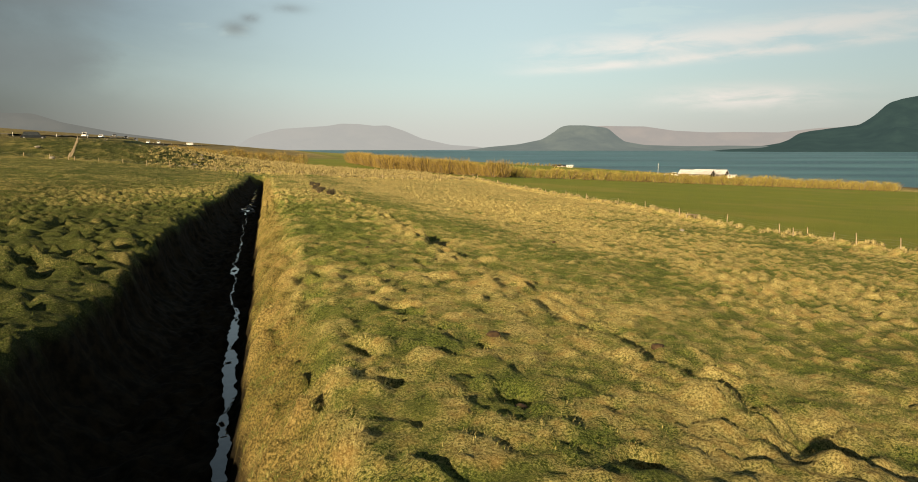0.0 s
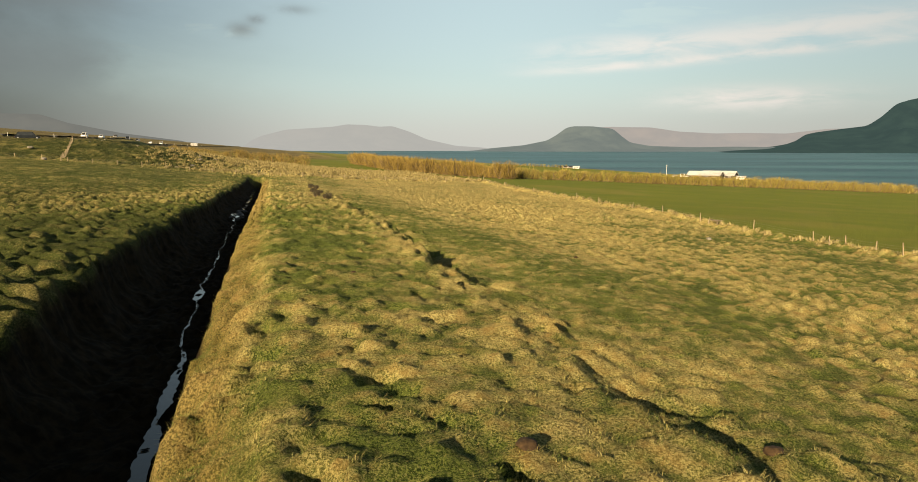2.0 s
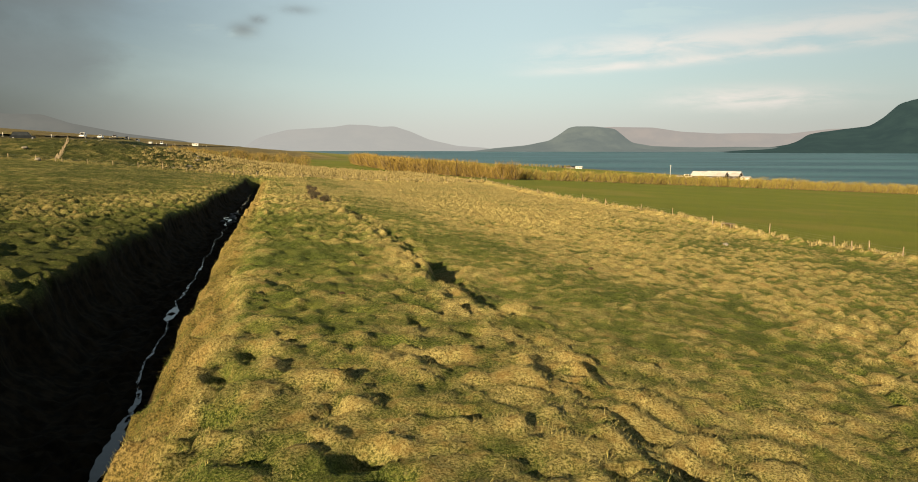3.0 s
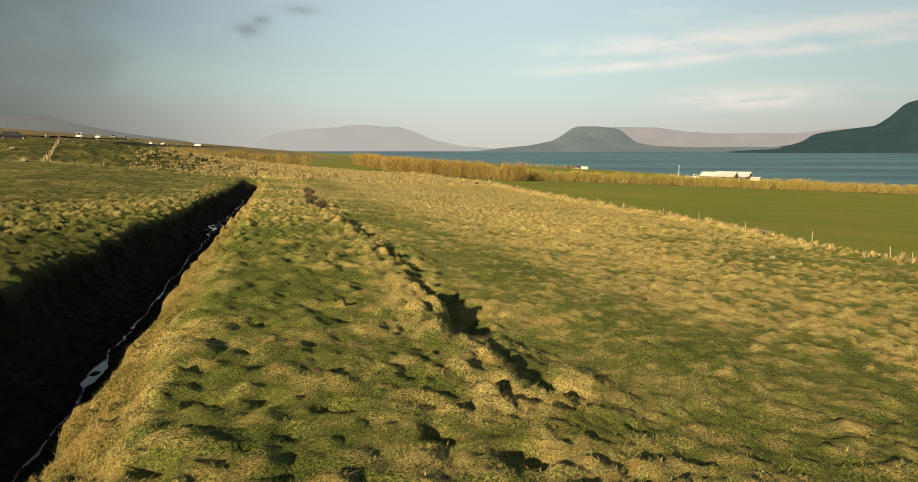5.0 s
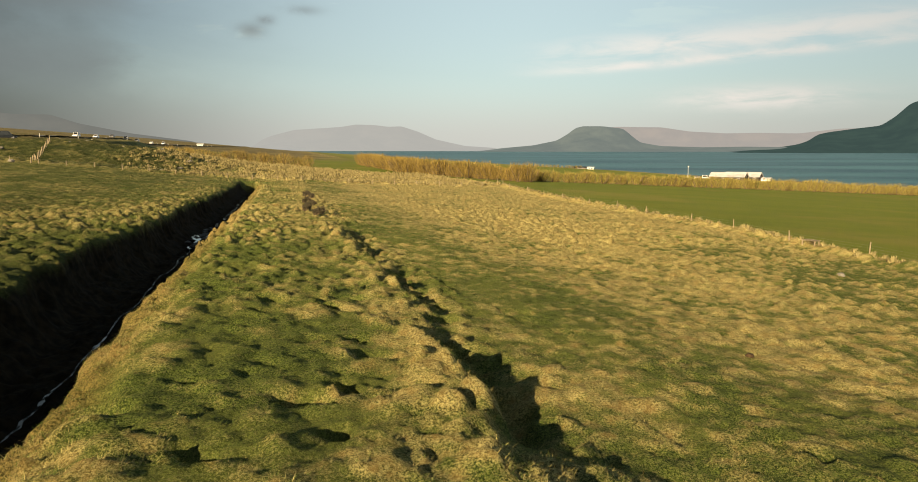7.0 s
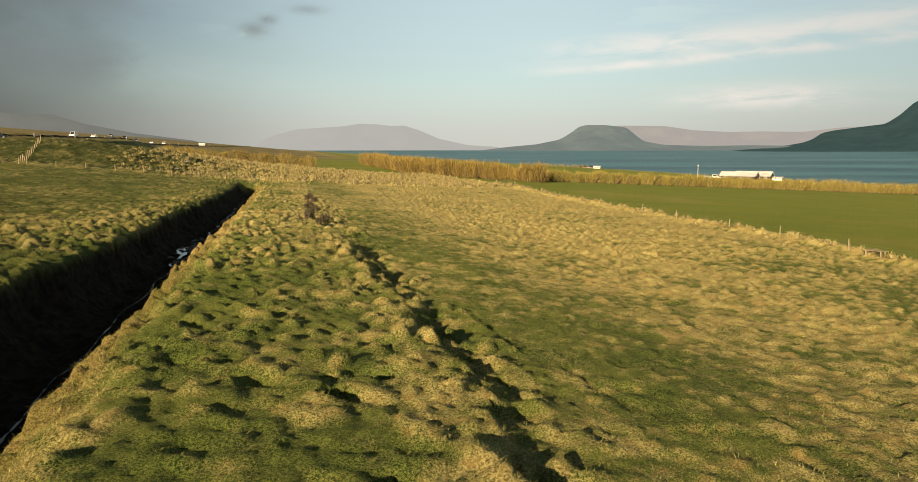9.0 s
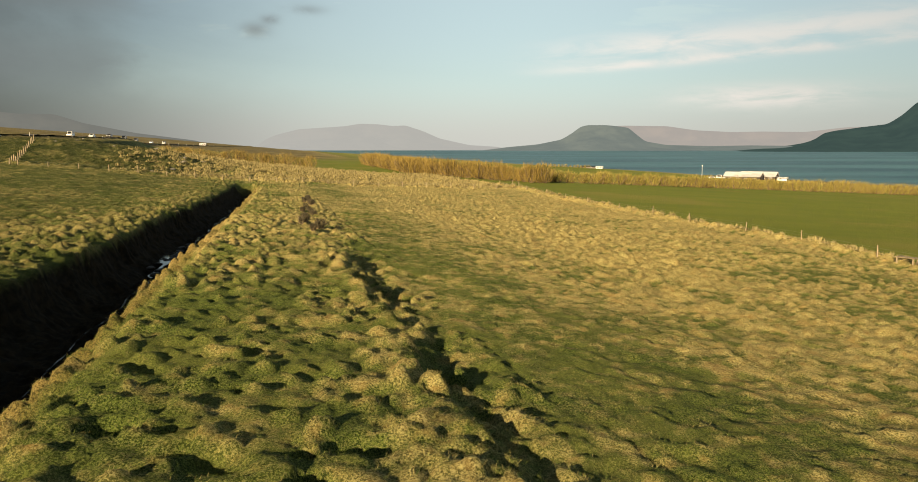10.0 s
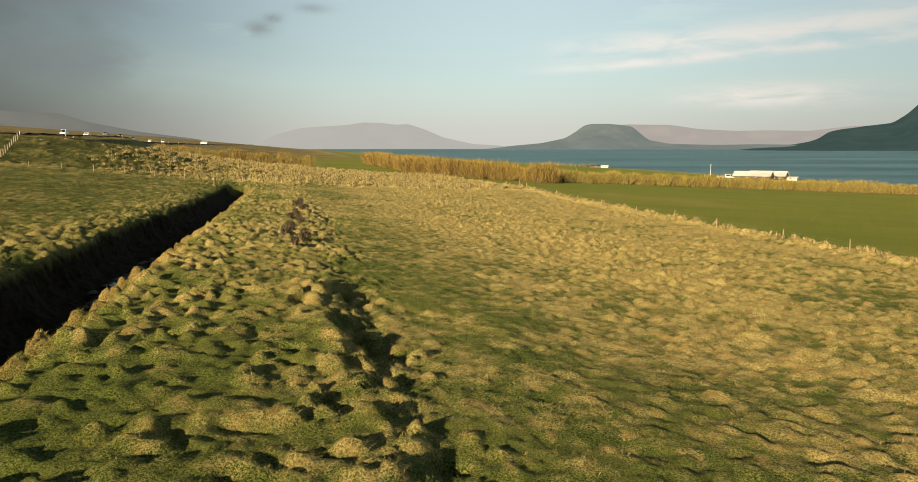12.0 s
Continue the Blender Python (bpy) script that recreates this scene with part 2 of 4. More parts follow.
def profile(at, values, soft=6.0):
    """A smooth curve through a few heights."""
    grid = np.arange(at[0], at[-1], 0.5)
    table = np.interp(grid, at, values)
    kernel = np.exp(-0.5 * (np.arange(-30, 31) * 0.5 / soft * 2.0) ** 2)
    padded = np.concatenate((np.full(30, table[0]), table, np.full(30, table[-1])))
    table = np.convolve(padded, kernel / kernel.sum(), "valid")
    return lambda v: np.interp(v, grid, table)


def hashed(i, j, k):
    h = (i.astype(np.int64) * 374761393 + j.astype(np.int64) * 668265263 + k * 974634777) & 0xFFFFFFFF
    h = ((h ^ (h >> 13)) * 1274126177) & 0xFFFFFFFF
    return ((h ^ (h >> 16)) & 0xFFFFFF) / float(0xFFFFFF)


def value_noise(x, y, scale, seed, octaves=3):
    total, amp, full = 0.0, 1.0, 0.0
    for o in range(octaves):
        a, b = x / scale, y / scale
        i, j = np.floor(a), np.floor(b)
        fa, fb = a - i, b - j
        fa, fb = fa * fa * (3 - 2 * fa), fb * fb * (3 - 2 * fb)
        k = seed + 17 * o
        v = (hashed(i, j, k) * (1 - fa) + hashed(i + 1, j, k) * fa) * (1 - fb) + (hashed(i, j + 1, k) * (1 - fa) + hashed(i + 1, j + 1, k) * fa) * fb
        total, full, amp, scale = total + amp * v, full + amp, amp * 0.5, scale * 0.5
    return total / full


def hummocks(x, y, cell, seed, share):
    """Rounded grass hummocks on a jittered lattice: 0 in the hollows to about 1 on the crowns."""
    i0, j0 = np.floor(x / cell), np.floor(y / cell)
    best = np.zeros_like(x)
    for di in (-1, 0, 1):
        for dj in (-1, 0, 1):
            i, j = i0 + di, j0 + dj
            cx = (i + 0.5 + 0.8 * (hashed(i, j, seed) - 0.5)) * cell
            cy = (j + 0.5 + 0.8 * (hashed(i, j, seed + 1) - 0.5)) * cell
            turn = hashed(i, j, seed + 2) * 3.14
            dx, dy = x - cx, y - cy
            a, b = dx * np.cos(turn) + dy * np.sin(turn), dy * np.cos(turn) - dx * np.sin(turn)
            r = cell * (0.35 + 0.35 * hashed(i, j, seed + 3))
            d2 = (a / r) ** 2 + (b / (0.72 * r)) ** 2
            tall = np.where(hashed(i, j, seed + 4) < share, 0.45 + 0.55 * hashed(i, j, seed + 5), 0.0)
            best = np.maximum(best, tall * np.clip(1 - d2, 0, 1) ** 0.75)
    return best


def smooth(v, a, b):
    t = np.clip((v - a) / (b - a), 0, 1)
    return t * t * (3 - 2 * t)


along = profile([-400, 0, 24, 45, 60, 90, 120, 150, 171, 230, 3000], [0, 0, -0.2, -0.5, -0.9, -1.8, -2.5, -2.95, -3.1, -2.6, -2.0])
fall = profile([-60, 0, 5, 10, 20, 27, 40, 55, 75], [0, 0, 0.15, 0.70, 1.9, 2.7, 3.7, 4.5, 4.6], 3.0)
fall_share = profile([-400, 0, 65, 85, 171, 240, 400, 3000], [1.1, 1.1, 1.0, 0.87, 0.5, 0.72, 0.70, 0.60])
far_rim = profile([-40, 0, 15, 30, 46, 56, 66, 80, 100, 170], [-4.2, -4.1, -4.0, -4.1, -4.1, -4.0, -3.5, -3.8, -3.6, -2.8], 4.0)
left_slope = profile([-400, 0, 60, 100, 171, 400, 1000, 3000], [0.03, 0.03, 0.03, 0.05, 0.088, 0.10, 0.075, 0.075])
terrace = profile([-400, -110, -75, -45, -25, -10, 5, 30, 90], [0.5, 1.2, 2.2, 3.9, 3.3, 1.9, 0.8, 0, 0])
SEA_LEVEL, DRAIN_DEPTH, DRAIN_END = -25.0, 2.3, 160.0
FENCE_U, CROSS_S, ROAD_U = 55.0, 171.0, -75.0


def land(u, s):
    """The lie of the land without its small relief."""
    z = along(s) - fall(u) * fall_share(s) - 0.65 * smooth(u, 38, 55) * (1 - smooth(s, 52, 84)) - 0.047 * np.maximum(u - FENCE_U, 0) - np.minimum(u, 0) * left_slope(s)
    z = z + terrace(u) * smooth(s, CROSS_S + 1, CROSS_S + 30) * (1 - smooth(s - 190 * smooth(u, -42, -70), 215, 285))
    coast = 530.0 - 0.3 * s + 60 * (value_noise(u, s, 180.0, 77) - 0.5)
    wet = smooth(u, coast - 70, coast + 10)
    return z * (1 - wet) + (SEA_LEVEL - 4.0) * wet


def scarp_line(s):
    return 9.1 + 2.6 * (value_noise(s * 0 + 1, s, 10.0, 21, 3) - 0.5)


def relief(u, s):
    """Height and ground cover at field places: z, straw, meadow, peat, moor."""
    z = land(u, s)
    meadow = smooth(u, FENCE_U + 1.5, FENCE_U + 4) * (1 - smooth(s, 229, 236) * smooth(u, 60, 110) * 0.5) * (1 - smooth(u, 265, 300))
    meadow = np.maximum(meadow, smooth(s, 258, 266) * smooth(u, 2, 25) * (1 - smooth(s, 560, 700)) * (1 - smooth(u, 265, 300)))
    wild = (1 - meadow) * (1 - smooth(np.abs(s - 80), 400, 700))
    bite = value_noise(u, s, 2.3, 5) - 0.5
    nip = value_noise(u, s, 0.8, 6) - 0.5
    wander = value_noise(u * 0 + 3, s, 9.0, 8, 2) - 0.5
    # the drain: a long shaded left bank, a short steep right one
    ends = 1 - smooth(s, DRAIN_END - 4, DRAIN_END + 3)
    right = u + 0.30 * bite + 0.30 * nip
    left = u - far_rim(s) + 0.8 * wander + 0.9 * bite + 0.45 * nip
    slope_right = np.clip((1.9 - right) / 1.85, 0, 1)
    down_right = 0.50 * slope_right ** 1.25 + 0.50 * smooth(right, 0.12, -0.45)
    down_left = 0.06 * smooth(left, -1.2, -0.2) + 0.58 * smooth(left, -0.35, 0.35) + 0.36 * np.clip((left - 0.2) / 1.0, 0, 1)
    drain = down_right * down_left * ends
    dry = 1 - smooth(down_right, 0.5, 0.7) * smooth(down_left, 0.25, 0.5) * ends
    # the old turf scarp that follows the drain nine metres to its right
    off = u - scarp_line(s) - 1.6 * bite - 0.65 * nip
    strong = 0.55 * np.exp(-((s - 3) / 7.0) ** 2) + 0.90 * np.exp(-((s - 27) / 8.5) ** 2) + 0.7 * np.exp(-((s - 41) / 4.5) ** 2)
    strong = strong + 0.75 * np.exp(-((s - 57) / 8.0) ** 2) + 0.9 * np.exp(-((s - 102) / 8.0) ** 2) + 0.08 * np.exp(-((s - 75) / 30.0) ** 2)
    strong = np.clip(strong * (0.25 + 1.7 * value_noise(u, s, 3.0, 31, 2) ** 1.6), 0, 1.15)
    bank = np.exp(-((off + 0.75) / 0.75) ** 2) * 0.20 * strong
    step = smooth(off, -0.45, 0.60) * np.exp(-np.clip(off, 0, 99) / 5.0) * 0.62 * strong
    cut = np.exp(-((off - 0.45) / 0.45) ** 2) * 0.20 * strong
    # thin branching cracks in the slope below the scarp
    vein = np.abs(value_noise(u + 0.6 * bite, s * 0.55 + u * 0.5, 5.5, 55, 2) - 0.5)
    crack = smooth(vein, 0.016, 0.004) * smooth(u, 9.5, 11.5) * (1 - smooth(u, 18, 24)) * (1 - smooth(s, 45, 60))
    crack = crack * smooth(value_noise(u, s, 3.2, 58, 2), 0.56, 0.68)
    # hummocks and hoof pits
    patch = value_noise(u, s, 6.0, 91, 3)
    warp_u, warp_s = u + 0.7 * bite + 0.55 * nip, s + 0.5 * wander + 0.7 * (value_noise(u + 50, s, 0.8, 7) - 0.5)
    close = np.maximum(smooth(s, 32, 40), smooth(u, 10, 14))
    big = (1 - close) * hummocks(warp_u, warp_s, 1.0, 40, 0.62) + close * hummocks(warp_u + 2.3, warp_s + 5.2, 0.72, 45, 0.66)
    small = hummocks(warp_u + 7.3, warp_s + 2.1, 0.50, 60, 0.6)
    pits = np.clip(2.2 * hummocks(warp_u + 3.7, warp_s + 9.1, 1.15, 70, 0.5) - 0.95, 0, 1)
    lefty = smooth(u, 0.0, -5.5)
    rough = 0.165 + (0.16 - 0.06 * smooth(s, 50, 90)) * lefty + 0.12 * np.exp(-((off + 0.5) / 1.6) ** 2)
    early = 1 - smooth(s, 16, 32)
    rough = rough + 0.16 * np.exp(-((u - 0.7) / 1.0) ** 2) - (0.11 - 0.08 * early) * smooth(off, 0.8, 2.5) - 0.06 * np.exp(-((u - 6.2) / 2.0) ** 2)
    rough = rough + 0.24 * smooth(u, 13, 26) * (0.70 + 0.30 * smooth(s, 55, 80)) + 0.09 * smooth(s, 33, 42) * smooth(u, -0.5, 0.5) * (1 - smooth(u, 6, 10)) - 0.02 * smooth(s, 13, 18) * (1 - smooth(s, 30, 36)) * smooth(u, 1.0, 2.0) * (1 - smooth(u, 6, 8))
    near_scarp = np.exp(-((off - 0.5) / 1.3) ** 2) * strong
    beyond = smooth(s, CROSS_S - 2, CROSS_S + 4) * (1 - smooth(s, 255, 264)) * (1 - smooth(u, FENCE_U - 2, FENCE_U + 2))
    calm = smooth(u, -5, -9) * smooth(s, 60, 105) * (1 - smooth(s, 160, 172))
    rough = (rough + 0.25 * beyond) * wild * (0.35 + 1.25 * patch) * (1 - 0.6 * calm)
    z = z + rough * dry * (big + 0.40 * small) - 0.30 * pits * dry * wild * (1 - 0.75 * smooth(off, 0.5, 2.0)) * (patch > 0.3)
    z = z + 0.40 * near_scarp * hummocks(u + 1.7, s + 4.4, 1.0, 80, 0.6)
    z = z + 0.16 * hummocks(u + 0.8 * bite, s + wander, 2.3, 120, 0.6) * smooth(u, -7, -14) * wild * (0.2 + patch)
    left_field = smooth(u, -4, -8) * wild * (1 - beyond) * (1 - 0.7 * calm)
    holes = hummocks(u + 0.6 * nip, s + 0.6 * bite, 1.5, 150, 0.42) ** 1.5
    z = z + left_field * (0.15 * hummocks(u + 0.8 * bite, s + 0.5 * nip, 0.85, 140, 0.55) - 0.34 * holes)
    z = z + bank - (cut + step) * dry - 0.08 * crack
    z = z + (0.13 * (value_noise(u, s, 0.45, 12, 2) - 0.5) + 0.15 * (value_noise(u, s, 0.22, 15, 2) - 0.5)) * wild * (1 - 0.20 * smooth(off, 0.8, 3.0) * (1 - smooth(s, 60, 90)))
    z = z + 0.30 * (value_noise(u, s, 9.0, 13, 2) - 0.5) * wild * dry
    fence_bank = np.exp(-((u - FENCE_U) / 0.9) ** 2) * smooth(s, -50, -20) * (1 - smooth(s, 205, 220))
    cross_bank = np.exp(-((s - CROSS_S - 1.5) / 1.0) ** 2) * (1 - smooth(u, FENCE_U - 1, FENCE_U + 1)) * smooth(u, -60, -40)
    clumps = hummocks(u, s, 1.7, 130, 0.8) * np.exp(-((u - FENCE_U - 0.7) / 1.3) ** 2) * smooth(s, -50, -20) * (1 - smooth(s, 205, 220))
    z = z + 0.35 * np.maximum(fence_bank, cross_bank) + 0.55 * clumps
    dug = np.exp(-((u - 51.4) / 0.45) ** 4) * smooth(s, 33, 37) * (1 - smooth(s, 43, 45.5)) * smooth(value_noise(u * 0, s, 1.5, 131, 2), 0.42, 0.58)
    z = z - 0.28 * dug
    z = z - drain * (DRAIN_DEPTH + 0.25 * nip) - 0.3 * bite * smooth(drain, 0.2, 0.7)
    side_bank = smooth(right, 1.7, 0.8) * smooth(left, 0.5, 2.0) * ends
    z = z + side_bank * (0.26 * hummocks(warp_u + 4.1, warp_s + 1.3, 0.62, 160, 0.65) + 0.22 * (value_noise(u, s, 0.35, 161, 2) - 0.5))
    road = np.exp(-((u - ROAD_U) / 6.0) ** 4)
    z = z + 0.8 * road
    mottle = value_noise(u + 0.3 * nip, s, 1.1, 93, 3) - 0.5
    speck = value_noise(u, s, 0.42, 94, 2) - 0.5
    slope = smooth(u, 9, 13)
    straw = 0.10 + ((0.80 - 0.35 * slope) * mottle + (0.55 + 0.35 * slope) * speck) * wild + 0.36 * big + 0.09 * smooth(off, 0, 3) + 0.16 * small + 0.55 * (patch - 0.45) + 0.10 * np.exp(-((u - 1.0) / 1.3) ** 2) * (0.3 + 1.4 * patch) + 0.40 * beyond * smooth(u, -22, -6)
    straw = straw + 0.02 * smooth(u, 10, 14) * smooth(s, 22, 32) * (1 - smooth(s, 70, 90)) + 0.22 * smooth(s, 55, 90) * smooth(u, 4, 10) * (1 - beyond)
    straw = straw - 0.20 * smooth(s, 13, 19) * (1 - smooth(s, 34, 40)) * smooth(u, 1.5, 3.0) * (1 - smooth(u, 6.5, 8)) + 0.10 * smooth(s, 56, 66) * smooth(u, 0, 1) * (1 - smooth(u, 8, 11))
    # straw also lightens the slope turned from the sun and dims the far right
    straw = straw + 0.5 * clumps - 0.13 * smooth(s, 34, 42) * (1 - smooth(s, 60, 72)) * smooth(u, -1, 1.5) * (1 - smooth(u, 5, 8)) + 0.10 * smooth(u, 10, 13) * (1 - smooth(u, 26, 34)) * smooth(s, 24, 34) + left_field * (0.02 + 0.16 * smooth(s, 30, 70) - 0.5 * holes) + 0.13 * np.exp(-((u - 7) / 3.0) ** 2) + 0.22 * early * np.exp(-((u - 7) / 4.0) ** 2) - 0.30 * smooth(u, 28, 48) * (1 - smooth(s, 60, 100)) - (0.30 - 0.30 * smooth(s, 20, 60)) * smooth(u, -2, -6) * (1 - beyond) - (0.22 - 0.30 * early) * np.exp(-((u - 13.5) / 3.0) ** 2)
    straw = straw + 0.45 * near_scarp * hummocks(u + 1.7, s + 4.4, 1.0, 80, 0.6) + 0.22 * bank / 0.20 + 0.3 * np.maximum(fence_bank, cross_bank) + 0.12 * smooth(u, 15, 22) + 0.35 * np.exp(-((u - 51.5) / 1.6) ** 2) + smooth(u, 15, 22) * (0.50 * big + 0.50 * (value_noise(u, s * 0.7, 2.6, 92, 2) - 0.5)) - 0.12 * pits
    # darkens the shaded drain walls, scarp shadow and cracks, besides the dug soil
    peat_shade = np.clip(smooth(down_right, 0.52, 0.70) * smooth(down_left, 0.06, 0.22) * ends + 0.25 * smooth(cut, 0.18, 0.28) + 0.35 * crack + 0.9 * dug, 0, 1)
    moor = np.clip(smooth(s, 420, 560) * (1 - smooth(u, 20, 90)) + smooth(u, -58, -72) * 0.8 + smooth(u, 280, 340), 0, 1)
    # left field and road slope darkened: shade put into their ground colour
    ground_tone = smooth(u, -1.4, -3.0) * 0.88 * (1 - 0.45 * smooth(s, 38, 60) * smooth(u, -18, -7)) * (1 - 0.30 * smooth(s, 70, 110)) * (1 - smooth(s, 168, 176)) + smooth(s, 168, 176) * smooth(u, -2, -16) * (1 - smooth(s, 300, 420))
    return z, np.clip(straw, 0, 1.2), meadow, peat_shade, moor, ground_tone, side_bank


def steps(stops):
    """Places along one axis: (end, spacing) pairs from the first stop on."""
    out = [stops[0][0]]
    for (a, da), (b, db) in zip(stops, stops[1:]):
        n = max(1, int(round((b - a) / (0.5 * (da + db)))))
        t = (np.arange(n) + 1) / n
        ratio = db / da
        curve = t if abs(ratio - 1) < 1e-3 else (ratio ** t - 1) / (ratio - 1)
        out.extend(a + (b - a) * curve)
    return np.array(out)


def grid_mesh(name, xs, ys, zs, attributes, mat):
    nu, ns = xs.shape
    mesh = bpy.data.meshes.new(name)
    idx = np.arange(nu * ns).reshape(nu, ns)
    quads = np.stack((idx[:-1, :-1], idx[1:, :-1], idx[1:, 1:], idx[:-1, 1:]), -1).reshape(-1, 4)
    mesh.vertices.add(nu * ns)
    mesh.vertices.foreach_set("co", np.stack((xs, ys, zs), -1).astype(np.float32).ravel())
    mesh.loops.add(quads.size)
    mesh.loops.foreach_set("vertex_index", quads.ravel().astype(np.int32))
    mesh.polygons.add(len(quads))
    mesh.polygons.foreach_set("loop_start", np.arange(0, quads.size, 4, dtype=np.int32))
    mesh.polygons.foreach_set("loop_total", np.full(len(quads), 4, dtype=np.int32))
    mesh.update()
    mesh.polygons.foreach_set("use_smooth", np.ones(len(quads), dtype=bool))
    for key, values in attributes.items():
        mesh.attributes.new(key, "FLOAT", "POINT").data.foreach_set("value", values.astype(np.float32).ravel())
    mesh.materials.append(mat)
    return new(name, mesh)


us = steps([(-2500, 150), (-300, 20), (-70, 1.2), (-40, 0.6), (-22, 0.26), (-6, 0.125), (13, 0.105), (26, 0.18), (50, 0.32), (54, 0.33), (57.5, 0.33), (66, 0.9), (130, 5), (600, 25), (1500, 150)])
ss = steps([(-400, 60), (-70, 8), (-25, 2.5), (-4, 0.6), (-1.5, 0.135), (50, 0.135), (75, 0.17), (110, 0.25), (180, 0.5), (330, 1.6), (600, 8), (1500, 30), (3200, 200)])
GRID_U, GRID_S = us, ss
UU, SS = np.meshgrid(us, ss, indexing="ij")
Z, straw_map, meadow_map, peat_shade_map, moor_map, dim_growth_map, bank_map = relief(UU, SS)
XX, YY = to_world(UU, SS)
ground = grid_mesh("ground", XX, YY, Z, dict(straw=straw_map, meadow=meadow_map, peat_shade=peat_shade_map, moor=moor_map, ground_tone=dim_growth_map, bank=bank_map), TURF)
tagged(ground, "hummocky pasture of straw-coloured and green grass cut by a drain", "ground", kind="structure")


def turf_height(u, s):
    """Height of the turf sheet itself at many field places."""
    i = np.clip(np.searchsorted(GRID_U, u) - 1, 0, len(GRID_U) - 2)
    j = np.clip(np.searchsorted(GRID_S, s) - 1, 0, len(GRID_S) - 2)
    a, b = (u - GRID_U[i]) / (GRID_U[i + 1] - GRID_U[i]), (s - GRID_S[j]) / (GRID_S[j + 1] - GRID_S[j])
    return (Z[i, j] * (1 - a) + Z[i + 1, j] * a) * (1 - b) + (Z[i, j + 1] * (1 - a) + Z[i + 1, j + 1] * a) * b


def height(u, s):
    return float(relief(np.array([float(u)]), np.array([float(s)]))[0][0])


def mesh_object(name, verts, faces, mat, shade=False):
    mesh = bpy.data.meshes.new(name)
    mesh.from_pydata(verts, [], faces)
    mesh.materials.append(mat)
    if shade:
        mesh.polygons.foreach_set("use_smooth", np.ones(len(mesh.polygons), dtype=bool))
    return new(name, mesh)


sea = grid_mesh("sea", *np.meshgrid(np.linspace(-4800, 4800, 41), np.linspace(-1500, 4900, 41), indexing="ij"), np.full((41, 41), SEA_LEVEL), {}, SEA)
tagged(sea, "calm blue-green fjord water with darker wind bands", "sea", kind="structure")

us = np.linspace(-1, 1, 5)
ss = np.concatenate((np.linspace(-12, 40, 900), np.linspace(40.2, DRAIN_END - 1, 500)))
uu, sg = np.meshgrid(us, ss, indexing="ij")
pool = np.exp(-((sg - 75) / 7.0) ** 2)
middle = -0.58 - 0.62 * smooth(sg, 10, 28) - 0.28 * smooth(sg, 30, 60) - 0.15 * pool + 0.60 * (value_noise(sg * 0, sg, 3.6, 88, 3) - 0.5) + 0.16 * (value_noise(uu * 3, sg, 0.4, 87, 3) - 0.5)
half = (0.55 + 0.45 * smooth(sg, 1, 9)) * (0.010 + 0.13 * (value_noise(uu * 2 + 5, sg, 0.45, 86, 3) - 0.42) + 0.15 * smooth(value_noise(sg * 0 + 9, sg, 2.2, 89, 3), 0.32, 0.72)) + 0.42 * pool
half = np.where(sg > 17, np.maximum(half * smooth(value_noise(sg * 0 + 4, sg, 3.1, 90, 2), 0.42, 0.60) * (1 - smooth(sg, 38, 42) * (1 - smooth(sg, 60, 66))), 0.004), half)
stream = grid_mesh("stream_water", *to_world(middle + half * uu, sg), along(sg) - DRAIN_DEPTH + 0.30 + 0.25 * pool, {}, STREAM)
tagged(stream, "still dark water in the bottom of the drain", "stream", kind="structure")


# ---------------------------------------------------------------- far mountains
def mountain(name, label, knots, mat, seed, width=700.0):
    """A ridge over the water: knots of bearing (tangent), distance and height over the sea."""
    b = np.linspace(knots[0][0], knots[-1][0], 220)
    r = np.interp(b, [k[0] for k in knots], [k[1] for k in knots])
    h = np.interp(b, [k[0] for k in knots], [k[2] for k in knots])
    q = (b - b[0]) / (b[-1] - b[0])
    h = h * smooth(q, 0.0, 0.10) * smooth(q, 1.0, 0.92)
    kernel = np.array((1, 2, 3, 2, 1)) / 9.0
    h = np.convolve(np.pad(h, 2, mode="edge"), kernel, "valid")
    t = np.linspace(0, 1, 26)
    B, T = np.meshgrid(b, t, indexing="ij")
    R, Hh = r[:, None] - width * (1 - T), h[:, None]
    rise = np.where(T < 0.6, 0.45 * T / 0.6, 0.45 + 0.55 * smooth(T, 0.6, 0.95))
    lump = value_noise(B * 4000, R, 130.0, seed, 4) - 0.5
    zz = SEA_LEVEL - 2 + (Hh + 2) * np.clip(rise + 0.28 * lump * (1 - T) * T * 4, 0, 1)
    ob = grid_mesh(name, B * R, R, zz, {}, mat)
    return tagged(ob, label, "mountain", kind="structure")


def seen(px, py, r):
    return ((px - 784) / 1207.0, r, 4.1 - SEA_LEVEL + (244 - py) / 1207.0 * r)


